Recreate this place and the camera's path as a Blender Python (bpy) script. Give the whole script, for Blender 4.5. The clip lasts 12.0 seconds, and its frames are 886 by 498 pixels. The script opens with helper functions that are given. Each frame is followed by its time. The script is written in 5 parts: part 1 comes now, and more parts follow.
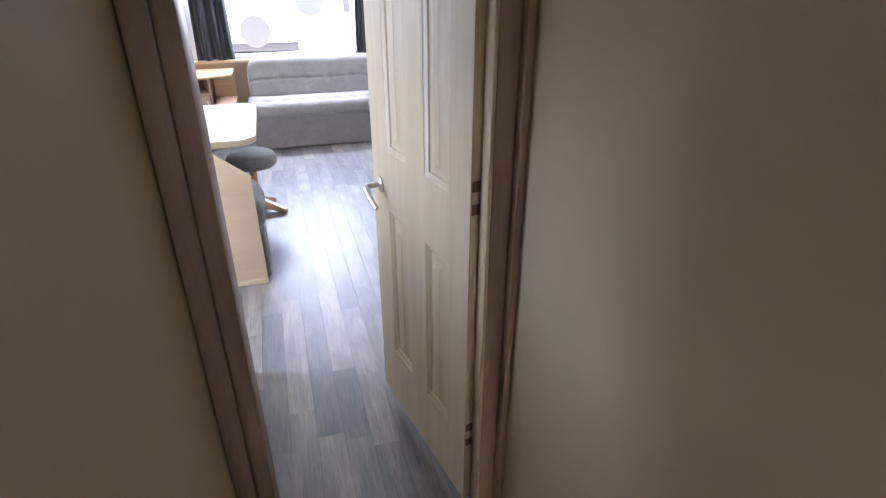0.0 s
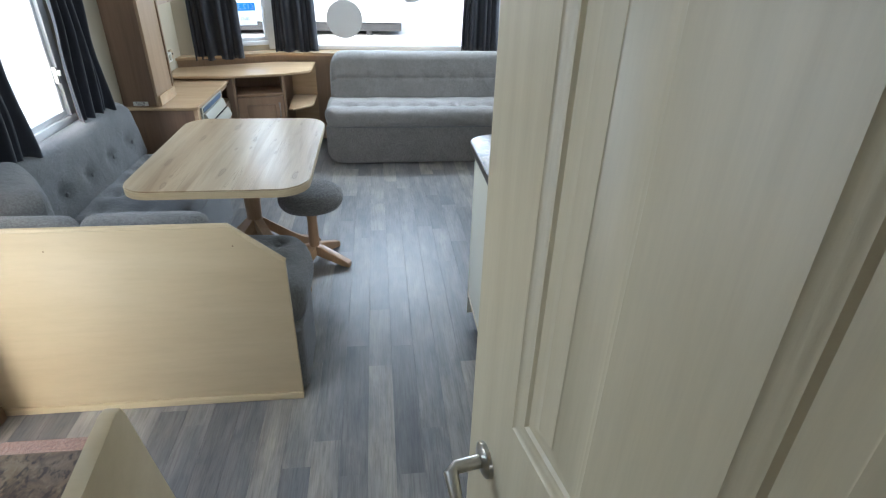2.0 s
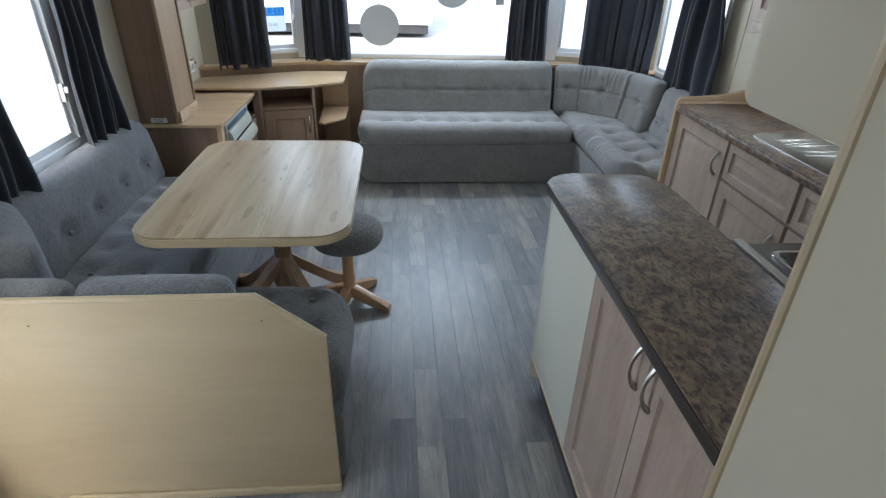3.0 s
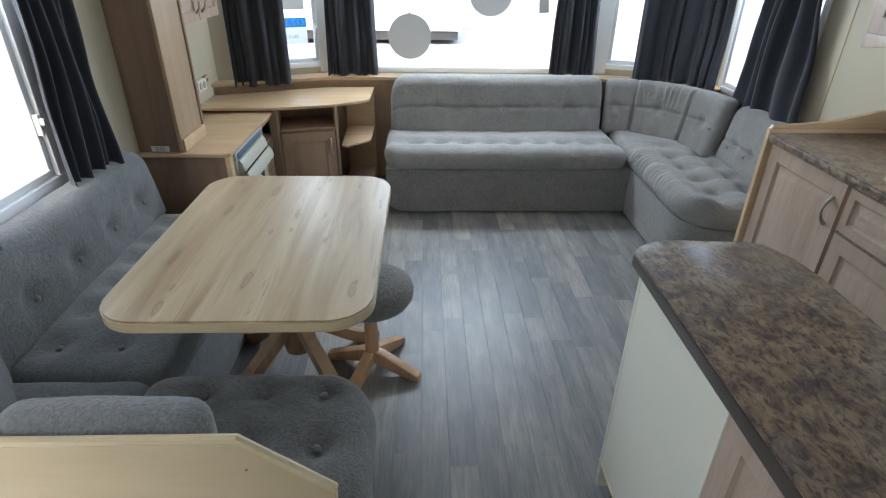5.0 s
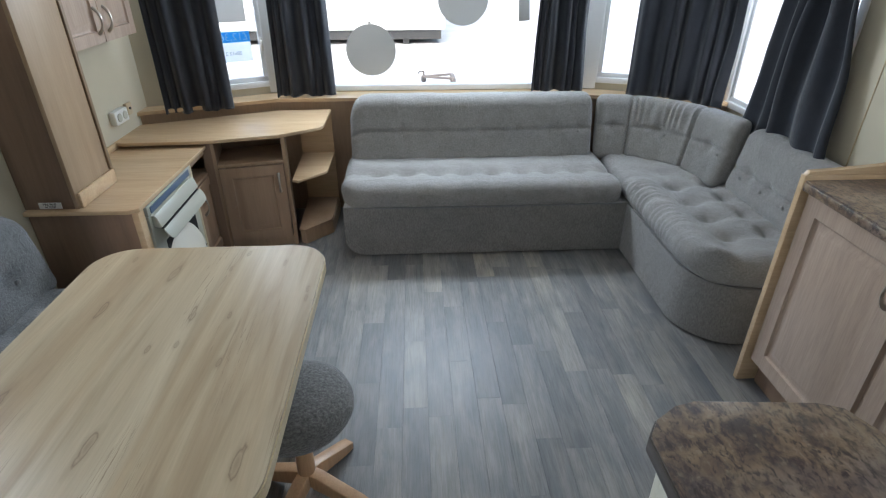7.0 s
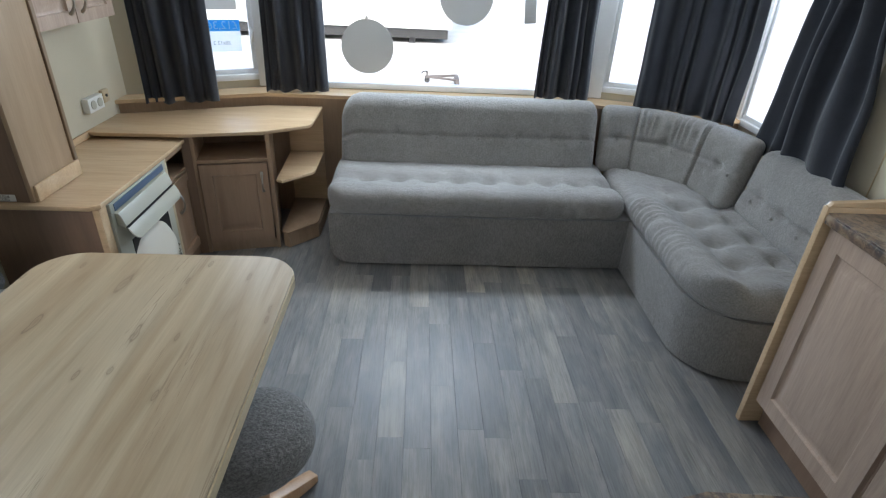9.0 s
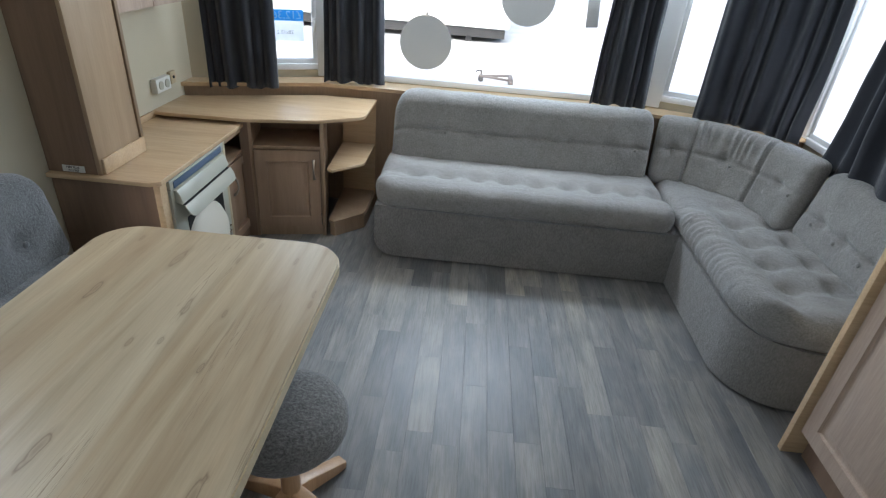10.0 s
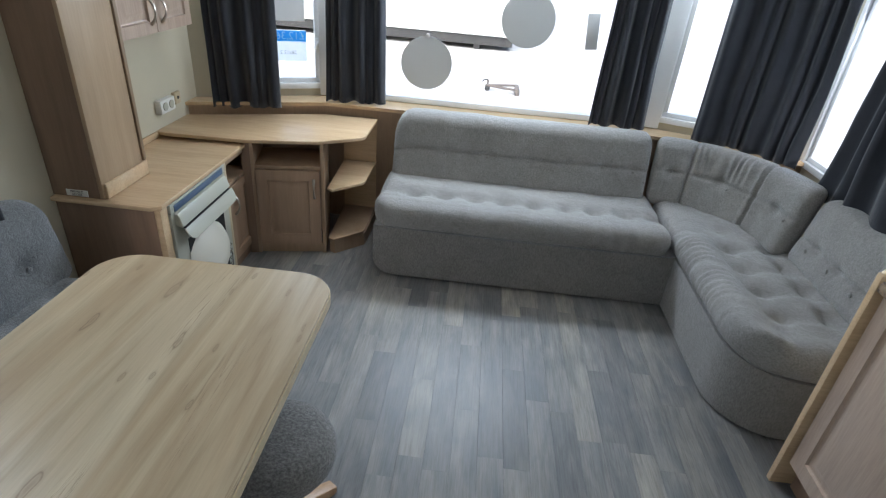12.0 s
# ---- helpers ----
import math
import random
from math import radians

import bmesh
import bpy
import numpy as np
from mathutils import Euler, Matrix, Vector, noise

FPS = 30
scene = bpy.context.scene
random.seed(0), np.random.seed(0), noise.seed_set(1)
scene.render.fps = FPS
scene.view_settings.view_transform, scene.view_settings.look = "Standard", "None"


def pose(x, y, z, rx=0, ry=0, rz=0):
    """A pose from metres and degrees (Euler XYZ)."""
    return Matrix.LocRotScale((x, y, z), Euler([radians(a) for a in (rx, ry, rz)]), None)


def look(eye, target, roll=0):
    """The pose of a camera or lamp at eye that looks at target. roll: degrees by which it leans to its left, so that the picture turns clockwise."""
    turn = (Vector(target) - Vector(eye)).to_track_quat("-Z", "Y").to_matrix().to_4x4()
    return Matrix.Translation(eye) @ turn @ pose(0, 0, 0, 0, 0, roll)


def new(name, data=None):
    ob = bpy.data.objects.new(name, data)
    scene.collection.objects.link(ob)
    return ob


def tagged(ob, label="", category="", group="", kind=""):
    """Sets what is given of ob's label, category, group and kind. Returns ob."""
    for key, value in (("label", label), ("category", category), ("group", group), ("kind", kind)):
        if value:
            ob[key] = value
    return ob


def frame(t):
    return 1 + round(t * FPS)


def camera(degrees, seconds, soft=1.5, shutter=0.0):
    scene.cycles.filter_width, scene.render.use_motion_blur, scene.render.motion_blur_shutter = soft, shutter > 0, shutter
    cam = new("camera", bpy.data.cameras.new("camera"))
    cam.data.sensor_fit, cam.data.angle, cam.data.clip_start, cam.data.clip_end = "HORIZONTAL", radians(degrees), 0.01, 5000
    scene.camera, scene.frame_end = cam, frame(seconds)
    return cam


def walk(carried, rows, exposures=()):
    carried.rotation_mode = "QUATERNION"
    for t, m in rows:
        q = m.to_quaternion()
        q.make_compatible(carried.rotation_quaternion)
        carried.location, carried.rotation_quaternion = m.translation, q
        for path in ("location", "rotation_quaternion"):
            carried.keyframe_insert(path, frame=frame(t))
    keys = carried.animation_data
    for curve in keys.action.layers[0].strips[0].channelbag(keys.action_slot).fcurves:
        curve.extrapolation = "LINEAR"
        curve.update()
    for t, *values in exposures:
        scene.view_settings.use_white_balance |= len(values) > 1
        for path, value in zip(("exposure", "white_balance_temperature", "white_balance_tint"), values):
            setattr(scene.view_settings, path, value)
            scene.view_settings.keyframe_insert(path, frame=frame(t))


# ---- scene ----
cam = camera(78.2, 12.0, 1.2)
METRES, EYE, TILT, LEAN, TURN = 2.85, 1.48, 0.0, 0.0, -20.7
PATH = [
    (0, (0.322, -0.309, 1.602), (0.84, 1.396, 0.692), 0.1),
    (0.5, (0.458, -0.068, 1.582), (0.946, 1.638, 0.66), 0.9),
    (0.7, (0.495, 0.116, 1.55), (0.945, 1.833, 0.632), 1.3),
    (1, (0.475, 0.28, 1.593), (0.922, 1.988, 0.653), 2.1),
    (1.5, (0.512, 0.601, 1.601), (0.871, 2.323, 0.648), 2.6),
    (2, (0.488, 0.888, 1.606), (0.706, 2.624, 0.637), 1.6),
    (2.3, (0.42, 1.068, 1.575), (0.6, 2.808, 0.602), 2.2),
    (2.5, (0.387, 1.17, 1.572), (0.542, 2.917, 0.61), 1.4),
    (3, (0.358, 1.348, 1.6), (0.514, 3.091, 0.631), 1.7),
    (3.5, (0.344, 1.492, 1.635), (0.448, 3.241, 0.67), 1.2),
    (3.7, (0.324, 1.552, 1.634), (0.411, 3.294, 0.657), 1.0),
    (5.3, (0.328, 1.947, 1.579), (0.384, 3.703, 0.622), 0.6),
    (5.5, (0.392, 2.022, 1.592), (0.436, 3.775, 0.63), 0.1),
    (6, (0.52, 2.151, 1.613), (0.557, 3.9, 0.643), -0.3),
    (6.5, (0.555, 2.271, 1.625), (0.604, 4.014, 0.645), -0.4),
    (7, (0.488, 2.44, 1.62), (0.577, 4.184, 0.645), 0.0),
    (8.8, (0.552, 2.627, 1.586), (0.673, 4.37, 0.613), 2.5),
    (9, (0.541, 2.623, 1.588), (0.638, 4.368, 0.615), 2.9),
    (9.5, (0.53, 2.623, 1.586), (0.557, 4.367, 0.607), 4.1),
    (10, (0.527, 2.621, 1.587), (0.479, 4.361, 0.601), 5.0),
    (10.5, (0.546, 2.647, 1.599), (0.449, 4.379, 0.603), 5.6),
    (11, (0.575, 2.655, 1.62), (0.474, 4.387, 0.625), 5.5),
    (11.5, (0.59, 2.648, 1.668), (0.496, 4.38, 0.673), 5.4),
    (12, (0.577, 2.642, 1.688), (0.498, 4.385, 0.71), 5.1),
]
walk(cam, [(t, look(eye, target, roll)) for t, eye, target, roll in PATH],
     [(0.0, 3.4, 5750, 24), (0.5, 3.4, 5800, 18), (1.0, 3.2, 5800, 14), (1.5, 2.95, 5800, 9), (2.0, 2.35, 5750, 8), (2.5, 1.88, 5700, 8), (3.5, 1.9, 5800, 8), (5.5, 2.1, 6000, 9), (7.0, 2.0, 6000, 9), (9.0, 1.93, 6000, 9), (12.0, 1.93, 6000, 9)])

# ---- daylight ----
world = bpy.data.worlds.new("overcast_sky")
scene.world = world
world.use_nodes = True
wn = world.node_tree
sky = wn.nodes.new("ShaderNodeTexSky")
sky.sky_type = "NISHITA"
sky.sun_disc = False
sky.sun_elevation = radians(42)
sky.sun_rotation = radians(200)
sky.dust_density = 4.0
sky.air_density = 1.0
wn.links.new(sky.outputs[0], wn.nodes["Background"].inputs[0])
wn.nodes["Background"].inputs[1].default_value = 0.15
sun = new("sun", bpy.data.lights.new("sun", "SUN"))
sun.data.energy = 1.0
sun.data.angle = radians(25)
sun.data.color = (1.0, 0.96, 0.9)
sun.matrix_world = look((0, 0, 30), (0 - 8, 18, 30 - 18))


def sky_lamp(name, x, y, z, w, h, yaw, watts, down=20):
    """Area lamp added in a window opening, mostly its upper part, as sky light."""
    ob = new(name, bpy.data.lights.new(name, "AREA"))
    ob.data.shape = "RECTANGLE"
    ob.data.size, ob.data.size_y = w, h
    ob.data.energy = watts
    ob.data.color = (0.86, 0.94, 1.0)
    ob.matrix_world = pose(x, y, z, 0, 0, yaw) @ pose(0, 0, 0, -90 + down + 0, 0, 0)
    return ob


sky_lamp("skylight_front", 0.63, 6.10, 1.67, 1.6, 0.30, 0, 10)
sky_lamp("skylight_bay_left", -0.68, 5.96, 1.67, 0.42, 0.30, 25, 2.2)
sky_lamp("skylight_bay_right", 1.93, 5.99, 1.67, 0.42, 0.30, -19, 2.2)
sky_lamp("skylight_side_right", 2.385, 5.30, 1.62, 0.75, 0.22, -90, 2.6)
sky_lamp("skylight_side_left", -1.085, 3.66, 1.62, 0.75, 0.22, 90, 1.6)
# The kitchen window is unseen; it and this lamp are added for light.
sky_lamp("skylight_kitchen", 2.385, 2.86, 1.52, 0.80, 0.55, -90, 1.3)
# Fill lamp in the added, unseen end window; it brightens the corridor.
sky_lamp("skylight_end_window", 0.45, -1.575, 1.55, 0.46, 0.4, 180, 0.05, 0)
sky_lamp("skylight_outer_door", -1.085, 1.82, 1.15, 0.55, 1.3, 90, 2.6, 35)


# ---- materials ----
def start(name, rough=0.5, metal=0.0):
    m = bpy.data.materials.new(name)
    m.use_nodes = True
    nt = m.node_tree
    b = nt.nodes["Principled BSDF"]
    b.inputs["Roughness"].default_value = rough
    b.inputs["Metallic"].default_value = metal
    return m, nt, b


def coords(nt, scale=(1, 1, 1), rot=(0, 0, 0), by_object=False):
    tc = nt.nodes.new("ShaderNodeTexCoord")
    mp = nt.nodes.new("ShaderNodeMapping")
    mp.inputs["Scale"].default_value = scale
    mp.inputs["Rotation"].default_value = rot
    nt.links.new(tc.outputs["Object"], mp.inputs["Vector"])
    if by_object:
        info = nt.nodes.new("ShaderNodeObjectInfo")
        mul = nt.nodes.new("ShaderNodeMath")
        mul.operation = "MULTIPLY"
        mul.inputs[1].default_value = 37.0
        nt.links.new(info.outputs["Random"], mul.inputs[0])
        nt.links.new(mul.outputs[0], mp.inputs["Location"])
    return mp.outputs[0]


def noise_tex(nt, vec, scale, detail=4.0, rough=0.55, distort=0.0):
    n = nt.nodes.new("ShaderNodeTexNoise")
    n.inputs["Scale"].default_value = scale
    n.inputs["Detail"].default_value = detail
    n.inputs["Roughness"].default_value = rough
    n.inputs["Distortion"].default_value = distort
    nt.links.new(vec, n.inputs["Vector"])
    return n.outputs["Fac"]


def ramp(nt, fac, *stops):
    r = nt.nodes.new("ShaderNodeValToRGB")
    e = r.color_ramp.elements
    while len(e) < len(stops):
        e.new(0.5)
    for i, (p, c) in enumerate(stops):
        e[i].position = p
        e[i].color = (*c, 1)
    nt.links.new(fac, r.inputs[0])
    return r.outputs[0]


def mix(nt, a, b, fac, kind="MIX"):
    m = nt.nodes.new("ShaderNodeMix")
    m.data_type = "RGBA"
    m.blend_type = kind
    for sock, v in ((m.inputs[0], fac), (m.inputs[6], a), (m.inputs[7], b)):
        if isinstance(v, (int, float)):
            sock.default_value = v
        elif isinstance(v, tuple):
            sock.default_value = (*v, 1)
        else:
            nt.links.new(v, sock)
    return m.outputs[2]


def bump(nt, b, height, strength, dist=0.002):
    n = nt.nodes.new("ShaderNodeBump")
    n.inputs["Strength"].default_value = strength
    n.inputs["Distance"].default_value = dist
    nt.links.new(height, n.inputs["Height"])
    nt.links.new(n.outputs[0], b.inputs["Normal"])


def paint(name, col, rough=0.5, vary=0.06, grain=30.0, relief=0.15):
    m, nt, b = start(name, rough)
    v = coords(nt)
    big = noise_tex(nt, v, 2.2, 3)
    lo = tuple(c * (1 - vary) for c in col)
    hi = tuple(min(1, c * (1 + vary)) for c in col)
    nt.links.new(ramp(nt, big, (0.3, lo), (0.7, hi)), b.inputs["Base Color"])
    bump(nt, b, noise_tex(nt, v, grain * 6, 3), relief, 0.001)
    return m


def metal(name, col, rough=0.3):
    m, nt, b = start(name, rough, 1.0)
    v = coords(nt)
    nt.links.new(ramp(nt, noise_tex(nt, v, 60), (0.3, tuple(c * 0.85 for c in col)), (0.7, col)), b.inputs["Base Color"])
    return m


def wood(name, lo, mid, hi, axis="z", rough=0.4, fine=1.0, knots=0.0, by_object=False, relief=0.12, stretch=14.0, share=0.32):
    m, nt, b = start(name, rough)
    s = {"x": (1, stretch, stretch), "y": (stretch, 1, stretch), "z": (stretch, stretch, 1)}[axis]
    v = coords(nt, s, by_object=by_object)
    broad = noise_tex(nt, v, 1.1 * fine, 3, 0.5, 0.6)
    grain = noise_tex(nt, v, 9.0 * fine, 5, 0.65, 0.2)
    c1 = ramp(nt, broad, (0.28, lo), (0.5, mid), (0.72, hi))
    c2 = ramp(nt, grain, (0.35, tuple(x * 0.72 for x in mid)), (0.6, hi))
    c = mix(nt, c1, c2, share)
    if knots:
        k = coords(nt, {"x": (1, 2.2, 2.2), "y": (2.2, 1, 2.2), "z": (2.2, 2.2, 1)}[axis], by_object=by_object)
        vo = nt.nodes.new("ShaderNodeTexVoronoi")
        vo.inputs["Scale"].default_value = 3.2
        nt.links.new(k, vo.inputs["Vector"])
        c = mix(nt, c, tuple(x * 0.45 for x in lo), ramp(nt, vo.outputs["Distance"], (0.02, (knots,) * 3), (0.10, (0, 0, 0))))
    nt.links.new(c, b.inputs["Base Color"])
    bump(nt, b, grain, relief, 0.0008)
    return m


def fabric(name, col, relief=0.8, scale=110.0, vary=0.22, stretch=(1, 1, 1), crease=0.35, weave=0.34):
    """Pile cloth: speckled yarn, brushed patches and soft creases."""
    m, nt, b = start(name, 0.95)
    v = coords(nt, stretch)
    fine = noise_tex(nt, v, scale, 3, 0.7)
    nub = noise_tex(nt, v, scale * 2.6, 2, 0.6)
    big = noise_tex(nt, coords(nt), 6.0, 4, 0.6, 0.4)
    patch = noise_tex(nt, coords(nt), 24.0, 3, 0.6, 0.8)
    lo = tuple(c * (1 - vary) for c in col)
    hi = tuple(c * (1 + vary) for c in col)
    c = ramp(nt, big, (0.3, lo), (0.7, hi))
    c = mix(nt, c, ramp(nt, patch, (0.35, (0.88,) * 3), (0.65, (1.09,) * 3)), 0.7, "MULTIPLY")
    yarn = ramp(nt, fine, (0.36, tuple(c * 0.42 for c in col)), (0.5, col), (0.66, tuple(min(1, c * 1.6) for c in col)))
    c = mix(nt, c, yarn, weave)
    nt.links.new(c, b.inputs["Base Color"])
    b.inputs["Sheen Weight"].default_value = 0.3
    b.inputs["Sheen Roughness"].default_value = 0.5
    add = nt.nodes.new("ShaderNodeMath")
    add.operation = "MULTIPLY_ADD"
    add.inputs[1].default_value = crease * 5.0
    nt.links.new(patch, add.inputs[0])
    nt.links.new(fine, add.inputs[2])
    add2 = nt.nodes.new("ShaderNodeMath")
    add2.operation = "MULTIPLY_ADD"
    add2.inputs[1].default_value = 0.5
    nt.links.new(nub, add2.inputs[0])
    nt.links.new(add.outputs[0], add2.inputs[2])
    bump(nt, b, add2.outputs[0], relief, 0.004)
    return m


def stone_laminate():
    m, nt, b = start("mottled_laminate", 0.34)
    v = coords(nt)
    blotch = noise_tex(nt, v, 17, 4, 0.6, 0.6)
    hue = noise_tex(nt, v, 6, 2, 0.5)
    speck = noise_tex(nt, coords(nt, (1.5, 0.8, 1)), 62, 4, 0.6, 0.5)
    streak = noise_tex(nt, coords(nt, (1.5, 0.9, 1)), 34, 5, 0.7, 0.5)
    c = ramp(nt, blotch, (0.34, (0.075, 0.055, 0.045)), (0.44, (0.165, 0.106, 0.07)), (0.54, (0.245, 0.168, 0.10)), (0.66, (0.295, 0.222, 0.15)))
    c = mix(nt, c, (0.16, 0.125, 0.12), ramp(nt, hue, (0.5, (0, 0, 0)), (0.68, (0.55,) * 3)))
    c = mix(nt, c, (0.035, 0.024, 0.022), ramp(nt, speck, (0.36, (0.8,) * 3), (0.47, (0, 0, 0))))
    c = mix(nt, c, (0.30, 0.24, 0.165), ramp(nt, speck, (0.56, (0, 0, 0)), (0.68, (0.55,) * 3)))
    c = mix(nt, c, (0.055, 0.036, 0.034), ramp(nt, streak, (0.36, (0.75,) * 3), (0.50, (0, 0, 0))))
    nt.links.new(c, b.inputs["Base Color"])
    bump(nt, b, speck, 0.1, 0.0008)
    return m


def table_oak():
    """Pale plank-look laminate: smooth boards, long smears, hairlines and cracked knots along the grain."""
    m, nt, b = start("pale_oak_table", 0.36)
    board = noise_tex(nt, coords(nt, (6.0, 0.22, 0)), 1.0, 1, 0.4, 0.1)
    broad = noise_tex(nt, coords(nt, (9, 0.8, 0)), 1.3, 3, 0.5, 1.0)
    mid = noise_tex(nt, coords(nt, (30, 1.6, 0)), 1.0, 4, 0.6, 0.8)
    hair = noise_tex(nt, coords(nt, (42, 1.1, 0)), 1.0, 3, 0.6, 1.2)
    where = noise_tex(nt, coords(nt, (5, 1.3, 0)), 1.0, 2, 0.5, 0.4)
    grain = noise_tex(nt, coords(nt, (190, 9, 0)), 1.0, 4, 0.65)
    c = ramp(nt, board, (0.36, (0.405, 0.305, 0.19)), (0.47, (0.47, 0.38, 0.25)), (0.53, (0.435, 0.335, 0.213)), (0.64, (0.515, 0.432, 0.30)))
    c = mix(nt, c, ramp(nt, broad, (0.30, (0.68, 0.60, 0.50)), (0.45, (0.95, 0.925, 0.89)), (0.66, (1.12, 1.12, 1.11))), 0.7, "MULTIPLY")
    c = mix(nt, c, ramp(nt, mid, (0.34, (0.84, 0.81, 0.77)), (0.58, (1.03, 1.03, 1.02))), 0.35, "MULTIPLY")
    some = ramp(nt, where, (0.50, (0, 0, 0)), (0.60, (0.8,) * 3))
    line = ramp(nt, hair, (0.485, (0, 0, 0)), (0.5, (1, 1, 1)), (0.515, (0, 0, 0)))
    c = mix(nt, c, (0.20, 0.13, 0.075), mix(nt, line, some, 1.0, "MULTIPLY"))
    c = mix(nt, c, ramp(nt, grain, (0.3, (0.90,) * 3), (0.7, (1.06,) * 3)), 0.8, "MULTIPLY")
    for scale, off, keep in (((15.0, 3.6, 0), 0.0, 0.84), ((30.0, 9.0, 0), 3.3, 0.95)):
        vo = nt.nodes.new("ShaderNodeTexVoronoi")
        vo.voronoi_dimensions = "2D"
        vo.inputs["Scale"].default_value = 1.0
        mp = nt.nodes.new("ShaderNodeMapping")
        mp.inputs["Location"].default_value = (off, off, 0)
        warp = nt.nodes.new("ShaderNodeVectorMath")
        warp.operation = "ADD"
        shift = nt.nodes.new("ShaderNodeVectorMath")
        shift.operation = "SCALE"
        shift.inputs["Scale"].default_value = 0.35
        nt.links.new(noise_tex(nt, coords(nt, (24, 9, 0)), 1.0, 3, 0.6), shift.inputs[0])
        nt.links.new(coords(nt, scale), warp.inputs[0])
        nt.links.new(shift.outputs[0], warp.inputs[1])
        nt.links.new(warp.outputs[0], mp.inputs["Vector"])
        nt.links.new(mp.outputs[0], vo.inputs["Vector"])
        near = ramp(nt, vo.outputs["Distance"], (0.03, (0.55,) * 3), (0.09, (0.25,) * 3), (0.13, (0.9,) * 3), (0.16, (0.22,) * 3), (0.30, (0, 0, 0)))
        sep = nt.nodes.new("ShaderNodeSeparateColor")
        nt.links.new(vo.outputs["Color"], sep.inputs[0])
        pick = ramp(nt, sep.outputs[0], (keep, (0, 0, 0)), (keep + 0.005, (0.75,) * 3))
        c = mix(nt, c, (0.17, 0.105, 0.06), mix(nt, near, pick, 1.0, "MULTIPLY"))
    nt.links.new(c, b.inputs["Base Color"])
    bump(nt, b, grain, 0.06, 0.0006)
    return m


def floor_plank():
    """Grey weathered-oak vinyl, each plank of its own tone with smoky figure."""
    m, nt, b = start("grey_oak_plank", 0.4)
    v = coords(nt, (11, 1.8, 1), by_object=True)
    broad = noise_tex(nt, v, 1.3, 3, 0.55, 0.8)
    cloud = noise_tex(nt, coords(nt, (7, 3, 1), by_object=True), 1.5, 3, 0.6, 0.6)
    grain = noise_tex(nt, coords(nt, (40, 2.2, 1), by_object=True), 1.8, 5, 0.65, 0.4)
    thread = noise_tex(nt, coords(nt, (120, 5, 1), by_object=True), 1.6, 5, 0.75, 0.2)
    info = nt.nodes.new("ShaderNodeObjectInfo")
    isl = nt.nodes.new("ShaderNodeNewGeometry")
    add = nt.nodes.new("ShaderNodeMath")
    add.operation = "ADD"
    nt.links.new(info.outputs["Random"], add.inputs[0])
    nt.links.new(isl.outputs["Random Per Island"], add.inputs[1])
    fr = nt.nodes.new("ShaderNodeMath")
    fr.operation = "FRACT"
    nt.links.new(add.outputs[0], fr.inputs[0])
    tone = ramp(nt, fr.outputs[0], (0.0, (0.16, 0.156, 0.156)), (0.3, (0.205, 0.201, 0.20)), (0.6, (0.243, 0.235, 0.226)), (0.85, (0.278, 0.264, 0.242)), (1.0, (0.352, 0.322, 0.283)))
    c = mix(nt, tone, ramp(nt, broad, (0.3, (0.70, 0.72, 0.76)), (0.7, (1.2, 1.17, 1.12))), 0.85, "MULTIPLY")
    c = mix(nt, c, ramp(nt, cloud, (0.32, (0.74, 0.77, 0.82)), (0.66, (1.16, 1.13, 1.08))), 0.8, "MULTIPLY")
    c = mix(nt, c, ramp(nt, grain, (0.34, (0.74,) * 3), (0.6, (1.07,) * 3)), 0.5, "MULTIPLY")
    c = mix(nt, c, ramp(nt, thread, (0.38, (0.62, 0.60, 0.58)), (0.52, (1.0,) * 3), (0.7, (1.14,) * 3)), 0.6, "MULTIPLY")
    nt.links.new(c, b.inputs["Base Color"])
    nt.links.new(ramp(nt, grain, (0.3, (0.34,) * 3), (0.7, (0.46,) * 3)), b.inputs["Roughness"])
    bump(nt, b, grain, 0.10, 0.0006)
    return m


def thin_paper(name, col):
    """Paper thin enough for daylight to come through."""
    m, nt, b = start(name, 0.8)
    out = nt.nodes["Material Output"]
    mx = nt.nodes.new("ShaderNodeMixShader")
    tr = nt.nodes.new("ShaderNodeBsdfTranslucent")
    c = ramp(nt, noise_tex(nt, coords(nt), 30), (0.3, tuple(x * 0.95 for x in col)), (0.7, col))
    nt.links.new(c, tr.inputs["Color"])
    nt.links.new(c, b.inputs["Base Color"])
    mx.inputs[0].default_value = 0.9
    nt.links.new(b.outputs[0], mx.inputs[1])
    nt.links.new(tr.outputs[0], mx.inputs[2])
    nt.links.new(mx.outputs[0], out.inputs[0])
    return m


